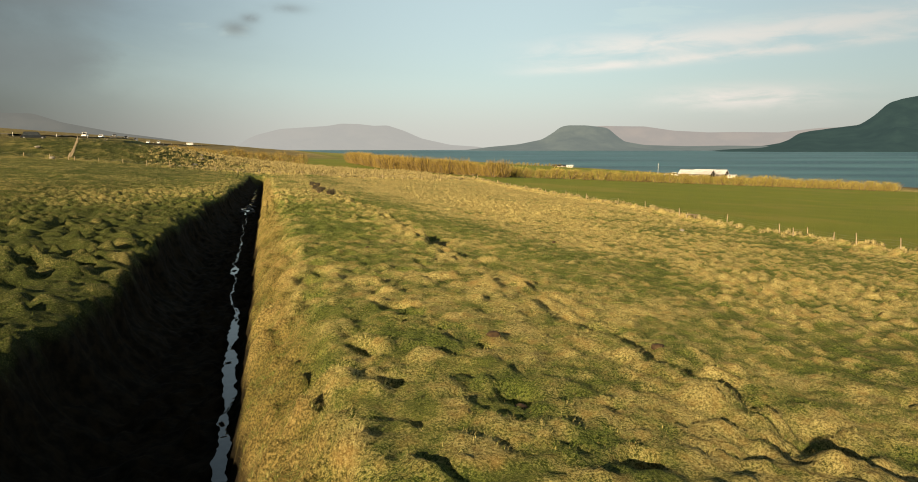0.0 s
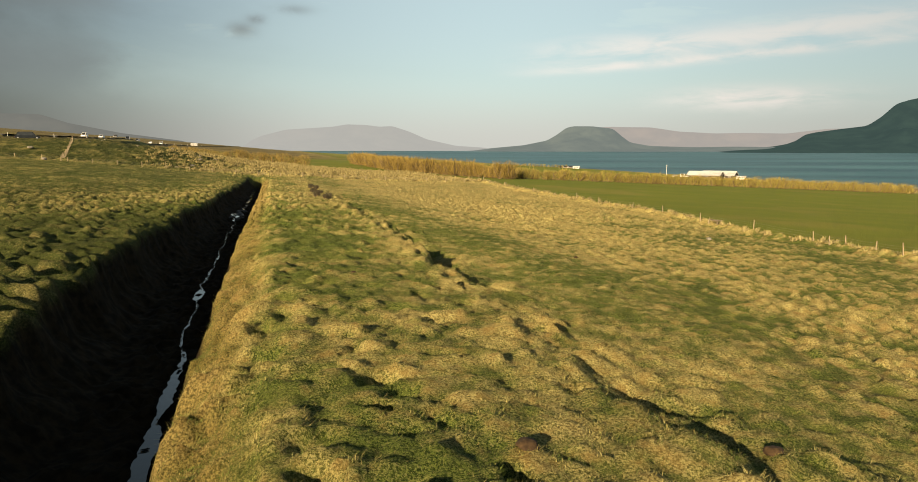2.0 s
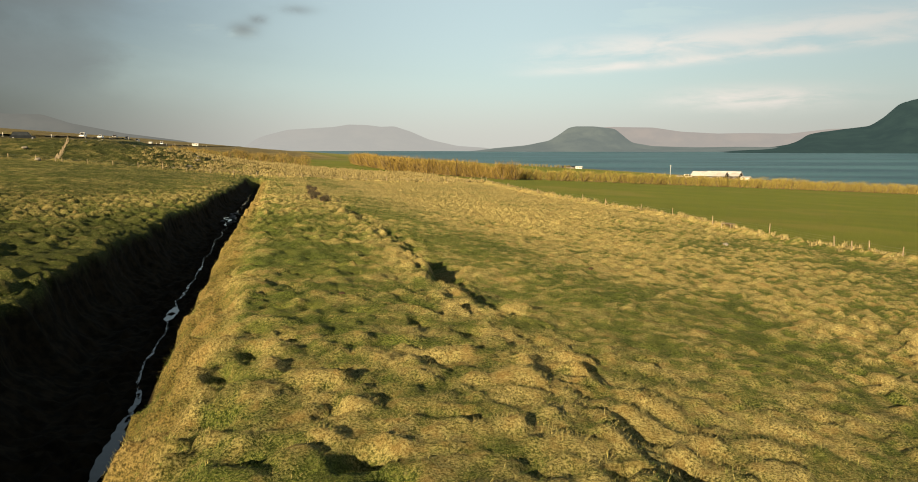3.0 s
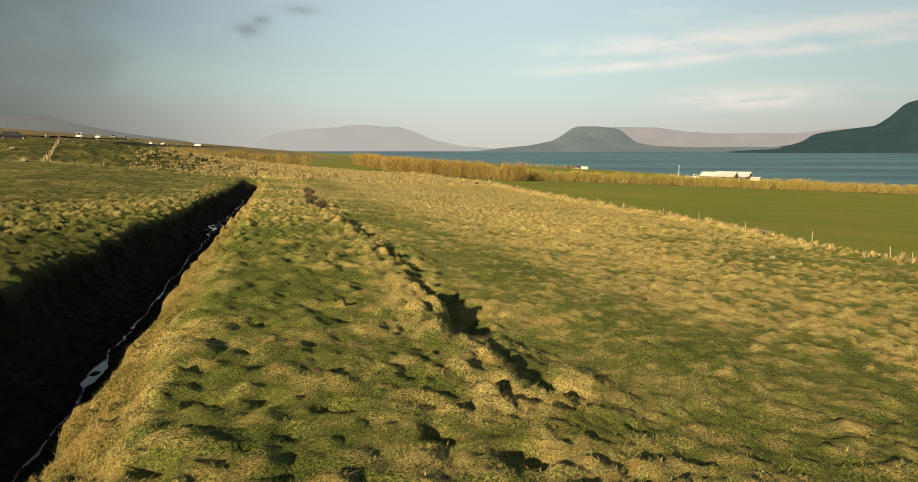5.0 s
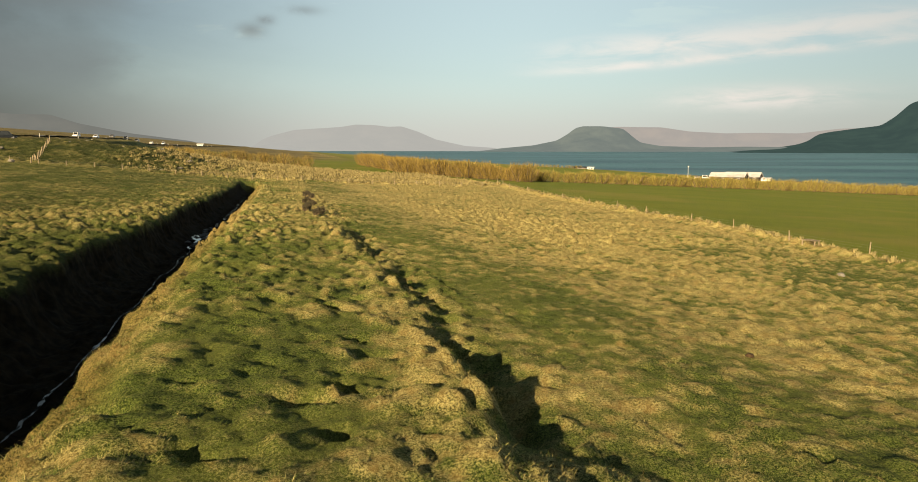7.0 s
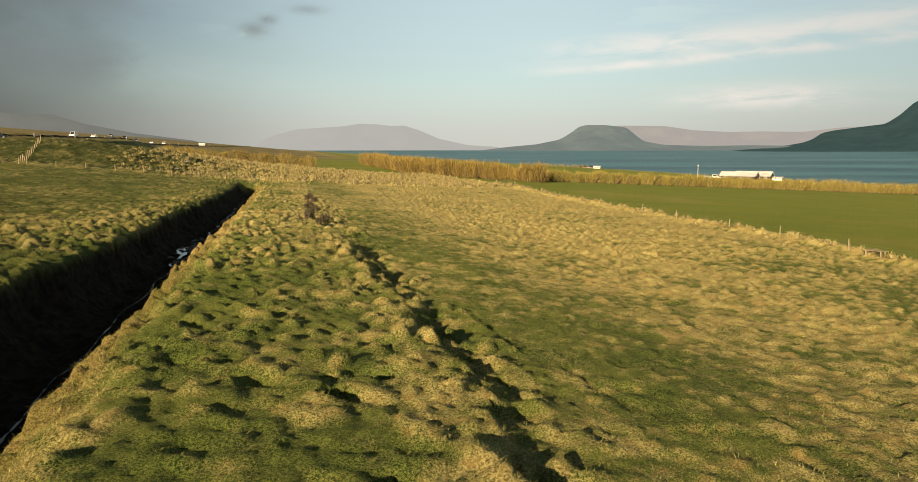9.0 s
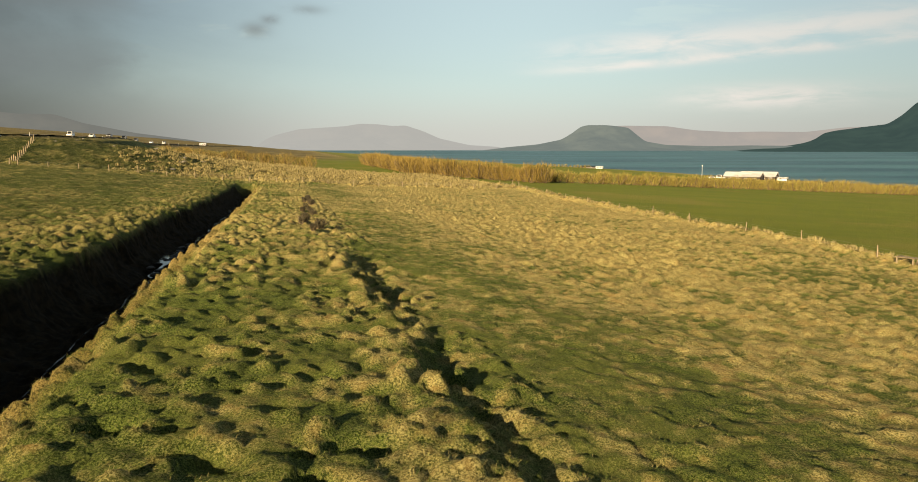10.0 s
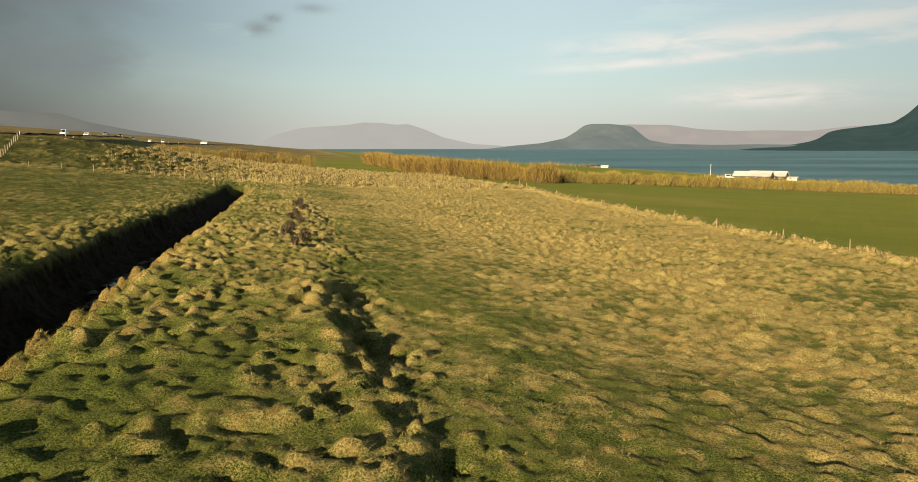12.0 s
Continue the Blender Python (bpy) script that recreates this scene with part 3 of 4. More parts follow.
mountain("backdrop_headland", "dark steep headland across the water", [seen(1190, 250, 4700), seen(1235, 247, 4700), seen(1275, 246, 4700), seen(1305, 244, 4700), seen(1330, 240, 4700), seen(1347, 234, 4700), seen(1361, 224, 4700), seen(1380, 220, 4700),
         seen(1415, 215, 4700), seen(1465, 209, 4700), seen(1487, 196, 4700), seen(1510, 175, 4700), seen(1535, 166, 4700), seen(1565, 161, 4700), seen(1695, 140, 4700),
         seen(1895, 190, 4700)], mountain_material("headland_rock_haze", (0.014, 0.028, 0.026), (0.066, 0.118, 0.118), 0.62), 3, 1500)
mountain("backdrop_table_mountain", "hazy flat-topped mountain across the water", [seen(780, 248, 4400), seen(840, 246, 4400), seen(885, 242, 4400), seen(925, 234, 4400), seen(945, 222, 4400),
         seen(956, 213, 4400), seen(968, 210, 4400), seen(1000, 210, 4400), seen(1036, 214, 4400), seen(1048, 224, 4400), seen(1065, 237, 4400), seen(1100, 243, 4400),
         seen(1170, 245, 4400), seen(1240, 244, 4400), seen(1330, 245, 4400), seen(1420, 247, 4400)], mountain_material("table_mountain_rock_haze", (0.05, 0.06, 0.055), (0.25, 0.31, 0.315), 0.66), 5, 400)
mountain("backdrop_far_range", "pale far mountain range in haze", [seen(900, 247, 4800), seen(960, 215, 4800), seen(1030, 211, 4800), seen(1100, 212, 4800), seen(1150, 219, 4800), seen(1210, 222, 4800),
         seen(1260, 221, 4800), seen(1330, 222, 4800), seen(1400, 214, 4800), seen(1600, 210, 4800)], mountain_material("far_range_rock_haze", (0.10, 0.08, 0.07), (0.445, 0.438, 0.435), 0.88), 7, 300)
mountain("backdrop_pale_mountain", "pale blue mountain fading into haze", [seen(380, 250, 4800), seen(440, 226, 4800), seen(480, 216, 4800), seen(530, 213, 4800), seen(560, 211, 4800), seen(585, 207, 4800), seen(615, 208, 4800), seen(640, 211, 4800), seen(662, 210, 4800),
         seen(690, 219, 4800), seen(720, 232, 4800), seen(770, 243, 4800), seen(850, 248, 4800)], mountain_material("pale_mountain_rock_haze", (0.08, 0.08, 0.08), (0.475, 0.495, 0.495), 0.93), 9, 300)
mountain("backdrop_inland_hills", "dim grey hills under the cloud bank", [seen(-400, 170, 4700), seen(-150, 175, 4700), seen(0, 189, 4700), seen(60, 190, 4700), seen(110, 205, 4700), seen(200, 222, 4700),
         seen(360, 242, 4700)], mountain_material("inland_hill_rock_haze", (0.06, 0.06, 0.06), (0.195, 0.210, 0.205), 0.92), 11, 300)


# ---------------------------------------------------------------- helpers for things
def part(name, bm, mat, parent, label=""):
    """Links a bmesh as one mesh object under a thing or a part."""
    mesh = bpy.data.meshes.new(name)
    bm.to_mesh(mesh)
    bm.free()
    mesh.materials.append(mat)
    ob = new(name, mesh)
    ob.parent = parent
    if label:
        ob["label"] = label
    return ob


def thing(name, m, label, category, group="", kind=""):
    ob = new(name)
    ob.matrix_basis = m
    return tagged(ob, label, category, group, kind)


def box(bm, x0, x1, y0, y1, z0, z1, bevel=0.0):
    made = bmesh.ops.create_cube(bm, size=1.0)["verts"]
    for v in made:
        v.co = Vector((x0 if v.co.x < 0 else x1, y0 if v.co.y < 0 else y1, z0 if v.co.z < 0 else z1))
    if bevel:
        edges = list({e for v in made for e in v.link_edges})
        bmesh.ops.bevel(bm, geom=edges, offset=bevel, segments=2, affect="EDGES")
    return bm


def tube(bm, a, b, r0, r1, sides=7):
    a, b = Vector(a), Vector(b)
    turn = (b - a).to_track_quat("Z", "Y").to_matrix().to_4x4()
    bmesh.ops.create_cone(bm, cap_ends=True, segments=sides, radius1=r0, radius2=r1, depth=(b - a).length, matrix=Matrix.Translation((a + b) / 2) @ turn)
    return bm


def prism(bm, profile_xz, y0, y1):
    """A solid from an outline in x and z, drawn out along y."""
    front = [bm.verts.new((x, y0, z)) for x, z in profile_xz]
    rear = [bm.verts.new((x, y1, z)) for x, z in profile_xz]
    n = len(front)
    bm.faces.new(front)
    bm.faces.new(rear[::-1])
    for i in range(n):
        bm.faces.new((front[i], rear[i], rear[(i + 1) % n], front[(i + 1) % n]))
    bmesh.ops.recalc_face_normals(bm, faces=bm.faces[:])
    return bm


def on_field(u, s, turn=0.0, lift=0.0):
    x, y = to_world(u, s)
    return pose(x, y, height(u, s) + lift, 0, 0, turn)


FIELD_TURN = math.degrees(math.atan2(EU[1], EU[0]))


# ---------------------------------------------------------------- road and vehicles
ASPHALT = simple_material("road_asphalt", (0.075, 0.072, 0.068), (0.12, 0.115, 0.105), 3.0, 0.9)
uu, sg = np.meshgrid(np.linspace(ROAD_U - 3.4, ROAD_U + 3.4, 7), np.linspace(60, 1500, 300), indexing="ij")
road_z = relief(np.full_like(sg, ROAD_U), sg)[0]
road = grid_mesh("road", *to_world(uu, sg), road_z + 0.12 - 0.01 * np.abs(uu - ROAD_U), {}, ASPHALT)
tagged(road, "narrow grey asphalt country road on a low bank", "road", kind="structure")

GLASS = simple_material("car_glass", (0.015, 0.018, 0.02), (0.03, 0.035, 0.04), 2.0, 0.08, 0.0, spec=0.6)
RUBBER = simple_material("tyre_rubber", (0.015, 0.015, 0.015), (0.03, 0.03, 0.03), 20.0, 0.85)
RIM = simple_material("wheel_rim", (0.4, 0.4, 0.4), (0.55, 0.55, 0.55), 8.0, 0.35, 0.0, 0.8)
LAMP = simple_material("lamp_glass", (0.5, 0.5, 0.48), (0.7, 0.7, 0.66), 8.0, 0.15)
REAR_LAMP = simple_material("rear_lamp", (0.3, 0.02, 0.01), (0.4, 0.03, 0.02), 8.0, 0.2)


def car(m, paint, label, tall=1.45, length=4.4, van=False):
    ob = thing("car", m, label, "car", "cars on the road")
    h, wd = length / 2, 0.88
    low = [(-h, 0.35), (-h, 0.78), (-h + 0.12, 0.92), (h - 1.2, 0.95), (h - 0.15, 0.78), (h, 0.60), (h, 0.35), (h - 0.1, 0.28), (-h + 0.1, 0.28)]
    body = part("body", prism(bmesh.new(), low, -wd, wd), paint, ob)
    tail = -h + (0.05 if van else 0.35)
    top = [(tail, 0.93), (tail + (0.12 if van else 0.45), tall - 0.06), (tail + (0.3 if van else 0.75), tall), (h - 2.0, tall), (h - 1.75, tall - 0.06), (h - 1.05, 0.94)]
    part("cabin", prism(bmesh.new(), top, -wd + 0.1, wd - 0.1), paint, ob)
    glass = [(tail + 0.25, 1.0), (tail + 0.6, tall - 0.12), (h - 1.95, tall - 0.12), (h - 1.35, 1.0)]
    for side_y in (-1, 1):
        a, b = sorted((side_y * (wd - 0.1), side_y * (wd - 0.085)))
        part("side_window", prism(bmesh.new(), glass, a, b), GLASS, ob)
    bm = bmesh.new()
    v = [bm.verts.new(c) for c in ((h - 1.04, -0.7, 0.98), (h - 1.04, 0.7, 0.98), (h - 1.70, 0.66, tall - 0.09), (h - 1.70, -0.66, tall - 0.09))]
    bm.faces.new(v)
    bmesh.ops.solidify(bm, geom=bm.faces[:], thickness=-0.03)
    part("windscreen", bm, GLASS, ob)
    for x in (-h + 0.8, h - 0.8):
        for y in (-wd + 0.06, wd - 0.06):
            out = math.copysign(0.12, y)
            wheel = part("wheel", tube(bmesh.new(), (x, y - out * 0.6, 0.32), (x, y + out * 0.6, 0.32), 0.32, 0.32, 16), RUBBER, ob)
            part("rim", tube(bmesh.new(), (x, y + out * 0.6, 0.32), (x, y + out * 0.72, 0.32), 0.2, 0.18, 12), RIM, wheel)
    for y in (-0.62, 0.62):
        part("headlight", box(bmesh.new(), h - 0.06, h + 0.02, y - 0.16, y + 0.16, 0.58, 0.70, 0.02), LAMP, ob)
        part("tail_light", box(bmesh.new(), -h - 0.02, -h + 0.05, y - 0.12, y + 0.12, 0.62, 0.82, 0.02), REAR_LAMP, ob)
    return ob


BLACK_PAINT = simple_material("black_car_paint", (0.008, 0.010, 0.012), (0.014, 0.017, 0.02), 2.0, 0.2, 0.0, spec=0.6)
WHITE_PAINT = simple_material("white_car_paint", (0.7, 0.7, 0.68), (0.8, 0.8, 0.78), 2.0, 0.25, 0.0, spec=0.5)
GREY_PAINT = simple_material("grey_car_paint", (0.10, 0.10, 0.105), (0.15, 0.15, 0.155), 2.0, 0.25, 0.0, spec=0.5)
ROAD_TURN = FIELD_TURN + 90


def on_road(s, off, turn=180.0):
    x, y = to_world(ROAD_U + off, s)
    return pose(x, y, float(relief(np.array([ROAD_U]), np.array([float(s)]))[0][0]) + 0.12, 0, 0, ROAD_TURN + turn)


car(pose(*to_world(-61.5, 212), height(-61.5, 212) - 0.05, 0, 0, 30), BLACK_PAINT, "large black saloon car parked on the grass verge", 1.95, 6.0)
for s_at, paint, words, van in ((325, WHITE_PAINT, "white van on the country road", True), (356, WHITE_PAINT, "white hatchback on the country road", False),
                                (387, GREY_PAINT, "grey car on the country road", False), (418, BLACK_PAINT, "black estate car on the country road", False),
                                (447, GREY_PAINT, "tall dark grey van on the country road", True), (493, WHITE_PAINT, "white hatchback on the country road", False),
                                (540, WHITE_PAINT, "white van on the country road", True)):
    car(on_road(s_at, 1.5), paint, words, 1.9 if van else 1.5, 5.0 if van else 4.4, van)


# ---------------------------------------------------------------- fences
def post_mesh(seed, tall=1.2, r=0.055):
    rnd = random.Random(seed)
    bm = bmesh.new()
    rings = []
    for z, k in ((-0.35, 1.05), (0.1, 1.0), (0.6, 0.95), (tall - 0.03, 0.9), (tall, 0.7)):
        ring = [bm.verts.new((k * r * math.cos(a) * rnd.uniform(0.85, 1.15) + 0.012 * z, k * r * math.sin(a) * rnd.uniform(0.85, 1.15), z)) for a in (i * math.tau / 8 for i in range(8))]
        rings.append(ring)
    for p, q in zip(rings, rings[1:]):
        for i in range(8):
            bm.faces.new((p[i], p[(i + 1) % 8], q[(i + 1) % 8], q[i]))
    bm.faces.new(rings[-1])
    mesh = bpy.data.meshes.new("post")
    bm.to_mesh(mesh)
    bm.free()
    mesh.materials.append(WOOD)
    return mesh


POSTS = [post_mesh(i, t) for i, t in enumerate((1.2, 1.12, 1.28, 1.2))]


def fence(line, label, levels=(0.35, 0.65, 0.95), seed=0, thick=1.0, tall=1.0):
    """A wire fence: line is a list of field places, a post at each."""
    rnd = random.Random(seed)
    u0, s0 = line[len(line) // 2]
    base = on_field(u0, s0)
    ob = thing("fence", Matrix.Translation(base.translation), label, "fence", "field fences")
    tops = []
    for u, s in line:
        m = on_field(u, s)
        at = m.translation - base.translation
        p = new("post", rnd.choice(POSTS))
        p.parent = ob
        p.matrix_basis = Matrix.LocRotScale(at, Euler((rnd.gauss(0, 0.05), rnd.gauss(0, 0.05), rnd.uniform(0, 6))), (thick, thick, tall * rnd.uniform(0.88, 1.10)))
        tops.append(at)
    for level in levels:
        bm = bmesh.new()
        for a, b in zip(tops, tops[1:]):
            mid = (a + b) / 2 + Vector((0, 0, level - 0.04))
            tube(bm, a + Vector((0, 0, level)), mid, 0.004, 0.004, 4)
            tube(bm, mid, b + Vector((0, 0, level)), 0.004, 0.004, 4)
        part("wire", bm, WIRE, ob)
    return ob


stations = [2, 9, 16, 22, 27, 31.5, 36, 40.6, 44.9, 48.1, 51.9, 53.3, 55.8, 65.4, 74.9, 84.5, 93.5, 103.9, 113.5, 124.2] + [134.4 + 10.3 * k for k in range(6)]
fence([(FENCE_U + 0.35 * math.sin(k * 2.1), at) for k, at in enumerate(stations)], "weathered wooden posts with wire along the meadow bank", (0.3, 0.55, 0.78), seed=2, thick=1.0, tall=0.82)
fence([(FENCE_U - 5.1 * k, CROSS_S + 0.3 * math.sin(k * 1.7)) for k in range(0, 27)], "weathered wooden posts with wire across the pasture end", seed=4, thick=1.35)
fence([(-43.0 - 4.0 * k / 13.0, 170.5 + 27 * k / 13.0) for k in range(14)], "close-set weathered posts climbing to the road", seed=6, thick=2.0)


# ---------------------------------------------------------------- willow shelterbelts
def willow_mesh(seed, stems, twigs, tall, mat=TWIG):
    """Bare upright willow: a few limbs from the ground and a crown of many thin twigs."""
    rnd = random.Random(seed)
    bm = bmesh.new()
    limbs = []
    for _ in range(stems):
        a, lean = rnd.uniform(0, math.tau), rnd.uniform(0.05, 0.30)
        foot = Vector((0.05 * math.cos(a), 0.05 * math.sin(a), -0.2))
        knee = foot + Vector((lean * math.cos(a), lean * math.sin(a), 0.35)) * tall
        head = knee + Vector((lean * math.cos(a + 0.4), lean * math.sin(a + 0.4), 0.5)) * tall * 0.8
        tube(bm, foot, knee, 0.09, 0.06, 5)
        tube(bm, knee, head, 0.06, 0.02, 5)
        limbs.append((foot, knee, head))
    wood = bpy.data.meshes.new("trunk")
    bm.to_mesh(wood)
    bm.free()
    wood.materials.append(BARK)
    verts, faces = [], []
    for _ in range(twigs):
        a, q, up = rnd.uniform(0, math.tau), math.sqrt(rnd.random()), rnd.uniform(-1, 0.75)
        girth = 0.30 * tall * q * math.sqrt(max(0.25, 1 - 0.6 * up * up))
        start = Vector((girth * math.cos(a), girth * math.sin(a), tall * (0.40 + 0.40 * up)))
        out = Vector((0.35 * math.cos(a) * q + rnd.gauss(0, 0.16), 0.35 * math.sin(a) * q + rnd.gauss(0, 0.16), rnd.uniform(0.8, 1.1)))
        tip = start + out.normalized() * rnd.uniform(0.14, 0.40) * tall * (1.0 - 0.35 * q)
        wide = Vector((rnd.gauss(0, 1), rnd.gauss(0, 1), 0)).normalized() * rnd.uniform(0.010, 0.028)
        mid = start.lerp(tip, 0.5) + Vector((rnd.gauss(0, 0.05), rnd.gauss(0, 0.05), 0))
        k = len(verts)
        verts += [start - wide * 0.6, start + wide * 0.6, mid + wide, mid - wide, tip]
        faces += [(k, k + 1, k + 2, k + 3), (k + 3, k + 2, k + 4)]
    crown = bpy.data.meshes.new("crown")
    crown.from_pydata(verts, [], faces)
    crown.materials.append(mat)
    return wood, crown


WILLOWS = [willow_mesh(100 + i, 6, 480, t) for i, t in enumerate((4.6, 5.0, 4.2, 4.8))]
SAPLINGS = [willow_mesh(200 + i, 5, 360, t, TWIG_PALE) for i, t in enumerate((3.6, 4.0, 3.3))]


def willow(u, s, kinds, size, rnd, label, group):
    m = on_field(u, s, rnd.uniform(0, 360))
    wood, crown = rnd.choice(kinds)
    ob = thing("willow_shrub", m @ Matrix.Diagonal((size * rnd.uniform(1.1, 1.7), size * rnd.uniform(1.1, 1.7), size, 1)), label, "shrub", group)
    for key, mesh in (("trunk", wood), ("crown", crown)):
        new(key, mesh).parent = ob


def along_line(a, b, spacing, rows, jitter, rnd):
    a, b = Vector(a), Vector(b)
    n = int((b - a).length / spacing)
    across = Vector((-(b - a).y, (b - a).x)).normalized()
    for i in range(n + 1):
        for r in range(rows):
            p = a.lerp(b, i / n) + across * (r * spacing * 1.1) + Vector((rnd.uniform(-1, 1), rnd.uniform(-1, 1))) * jitter
            yield p.x, p.y


rnd = random.Random(11)
corner_a, corner_b, corner_c = to_field(16, 243), to_field(-28, 285), to_field(-61, 391)
for first, last, gap in ((corner_a, corner_b, 2.4), (corner_c, corner_b, 3.2)):
    for u, s in along_line(first, last, gap, 2, 1.2, rnd):
        willow(u, s, WILLOWS, rnd.uniform(1.0, 1.5), rnd, "bare orange-twigged willow in a dense shelterbelt", "willows of the large shelterbelt")
for u, s in along_line((84, 234), (262, 233), 1.5, 1, 0.9, rnd):
    willow(u, s, SAPLINGS, rnd.uniform(1.0, 1.4), rnd, "bare yellowish willow in a row along the meadow", "willows along the meadow")
for u, s in along_line((14, 268), (-34, 296), 2.6, 1, 1.2, rnd):
    willow(u, s, WILLOWS, rnd.uniform(0.75, 1.1), rnd, "bare yellow-brown willow on the slope", "willows on the slope")
hut_u, hut_s = to_field(103, 655)
for u, s in along_line((hut_u - 60, hut_s - 10), (hut_u - 8, hut_s + 4), 4.0, 1, 0.6, rnd):
    willow(u, s, SAPLINGS, rnd.uniform(0.8, 1.0), rnd, "bare willow in a thin row near the shore", "willows near the shore")


# ---------------------------------------------------------------- farm buildings
WHITE_ROOF = simple_material("white_sheet_roof", (0.72, 0.72, 0.72), (0.82, 0.82, 0.82), 0.8, 0.45, 0.002)
GREY_WALL = simple_material("grey_timber_wall", (0.10, 0.085, 0.07), (0.17, 0.15, 0.13), 2.0, 0.85, stretch=(6, 6, 0.3))
DARK_TIMBER = simple_material("tarred_timber_wall", (0.022, 0.018, 0.015), (0.050, 0.042, 0.036), 2.0, 0.85, stretch=(6, 6, 0.3))
WHITE_WALL = simple_material("white_rendered_wall", (0.62, 0.61, 0.58), (0.75, 0.74, 0.71), 1.5, 0.85)
DARK = simple_material("dark_opening", (0.02, 0.02, 0.022), (0.035, 0.035, 0.04), 2.0, 0.3)


def farm_building(m, length, depth, eaves, ridge, label, wall_mat, windows=4, roof_mat=None):
    """A gabled building, its length along x, with door and windows in the front."""
    ob = thing("farm_building", m, label, "building", "farm buildings")
    hx, hy = length / 2, depth / 2
    bm = bmesh.new()
    outline = [(-hy, -0.8), (hy, -0.8), (hy, eaves), (0, ridge), (-hy, eaves)]
    ends = []
    for x in (-hx, hx):
        ends.append([bm.verts.new((x, y, z)) for y, z in outline])
    bm.faces.new(ends[0][::-1])
    bm.faces.new(ends[1])
    for i in range(5):
        bm.faces.new((ends[0][i], ends[0][(i + 1) % 5], ends[1][(i + 1) % 5], ends[1][i]))
    bmesh.ops.recalc_face_normals(bm, faces=bm.faces[:])
    part("wall", bm, wall_mat, ob)
    for sgn in (-1, 1):
        bm = bmesh.new()
        slope = (ridge - eaves) / hy
        y1, z1 = sgn * (hy + 0.6), eaves - 0.6 * slope
        v = [bm.verts.new(c) for c in ((-hx - 0.5, 0, ridge + 0.06), (hx + 0.5, 0, ridge + 0.06), (hx + 0.5, y1, z1 + 0.06), (-hx - 0.5, y1, z1 + 0.06))]
        bm.faces.new(v)
        bmesh.ops.solidify(bm, geom=bm.faces[:], thickness=0.12 * sgn)
        part("roof", bm, roof_mat or WHITE_ROOF, ob, "dark felt roof" if roof_mat else "white sheet-metal roof")
    for k in range(windows):
        x = -hx + length * (k + 0.7) / (windows + 0.4)
        win = part("window", box(bmesh.new(), x - 0.7, x + 0.7, -hy - 0.06, -hy + 0.02, 0.9, 2.0), WHITE_WALL, ob)
        part("pane", box(bmesh.new(), x - 0.58, x + 0.58, -hy - 0.09, -hy - 0.05, 1.0, 1.9), DARK, win)
    door = part("door", box(bmesh.new(), hx - 0.02, hx + 0.07, -1.4, 1.4, -0.1, 2.3), DARK, ob)
    part("door_frame", box(bmesh.new(), hx, hx + 0.05, -1.6, 1.6, 2.3, 2.5), WHITE_WALL, door)
    part("gable_window", box(bmesh.new(), hx - 0.02, hx + 0.05, -0.6, 0.6, ridge - 1.7, ridge - 0.9), DARK, ob)
    return ob


def at_world(x, y, turn=0.0, lift=0.0):
    u, s = to_field(x, y)
    return pose(x, y, height(u, s) + lift, 0, 0, turn)


farm_building(at_world(153.5, 455, -34), 20, 11, 2.0, 4.4, "low barn with white roof and dark timber gable", DARK_TIMBER)
farm_building(at_world(165.5, 463, -34), 20, 11, 2.4, 5.0, "larger barn with white roof and dark timber walls", DARK_TIMBER, 5)
farm_building(at_world(177.0, 459, -34), 7, 5, 1.5, 2.2, "small white-roofed lean-to beside the barns", WHITE_WALL, 1)
farm_building(at_world(103, 655, -15, -0.6), 5.5, 5, 1.8, 2.8, "small white house near the shore", WHITE_WALL, 2)
farm_building(at_world(94, 658, -15, -0.6), 11, 5, 1.8, 2.6, "small dark-roofed shed beside the white house", GREY_WALL, 2, DARK)
farm_building(at_world(-344, 905, 10), 7, 5, 1.6, 3.0, "distant white farmhouse beside the road", WHITE_WALL, 3)
car(at_world(139, 452, -60), WHITE_PAINT, "white van parked beside the barns", 2.1, 5.2, True)
car(at_world(133.5, 451, -20), GREY_PAINT, "dark car parked beside the barns")
mast = thing("lamp_post", at_world(126, 446), "tall pale lamp post in the farmyard", "lamp post")
part("pole", tube(bmesh.new(), (0, 0, -0.3), (0, 0, 7.0), 0.09, 0.06, 8), WHITE_WALL, mast)
part("lamp_head", box(bmesh.new(), -0.35, 0.35, -0.15, 0.15, 6.9, 7.12, 0.04), WHITE_WALL, mast)


# ---------------------------------------------------------------- grass, tussocks and small things
def scatter_mesh(name, verts, mat, label, category):
    """One mesh of loose polygons with equal corners."""
    n, k = verts.shape[0], verts.shape[1]
    mesh = bpy.data.meshes.new(name)
    mesh.vertices.add(n * k)
    mesh.vertices.foreach_set("co", verts.astype(np.float32).ravel())
    mesh.loops.add(n * k)
    mesh.loops.foreach_set("vertex_index", np.arange(n * k, dtype=np.int32))
    mesh.polygons.add(n)
    mesh.polygons.foreach_set("loop_start", np.arange(0, n * k, k, dtype=np.int32))
    mesh.polygons.foreach_set("loop_total", np.full(n, k, dtype=np.int32))
    mesh.update()
    mesh.materials.append(mat)
    return tagged(new(name, mesh), label, category, kind="stuff")


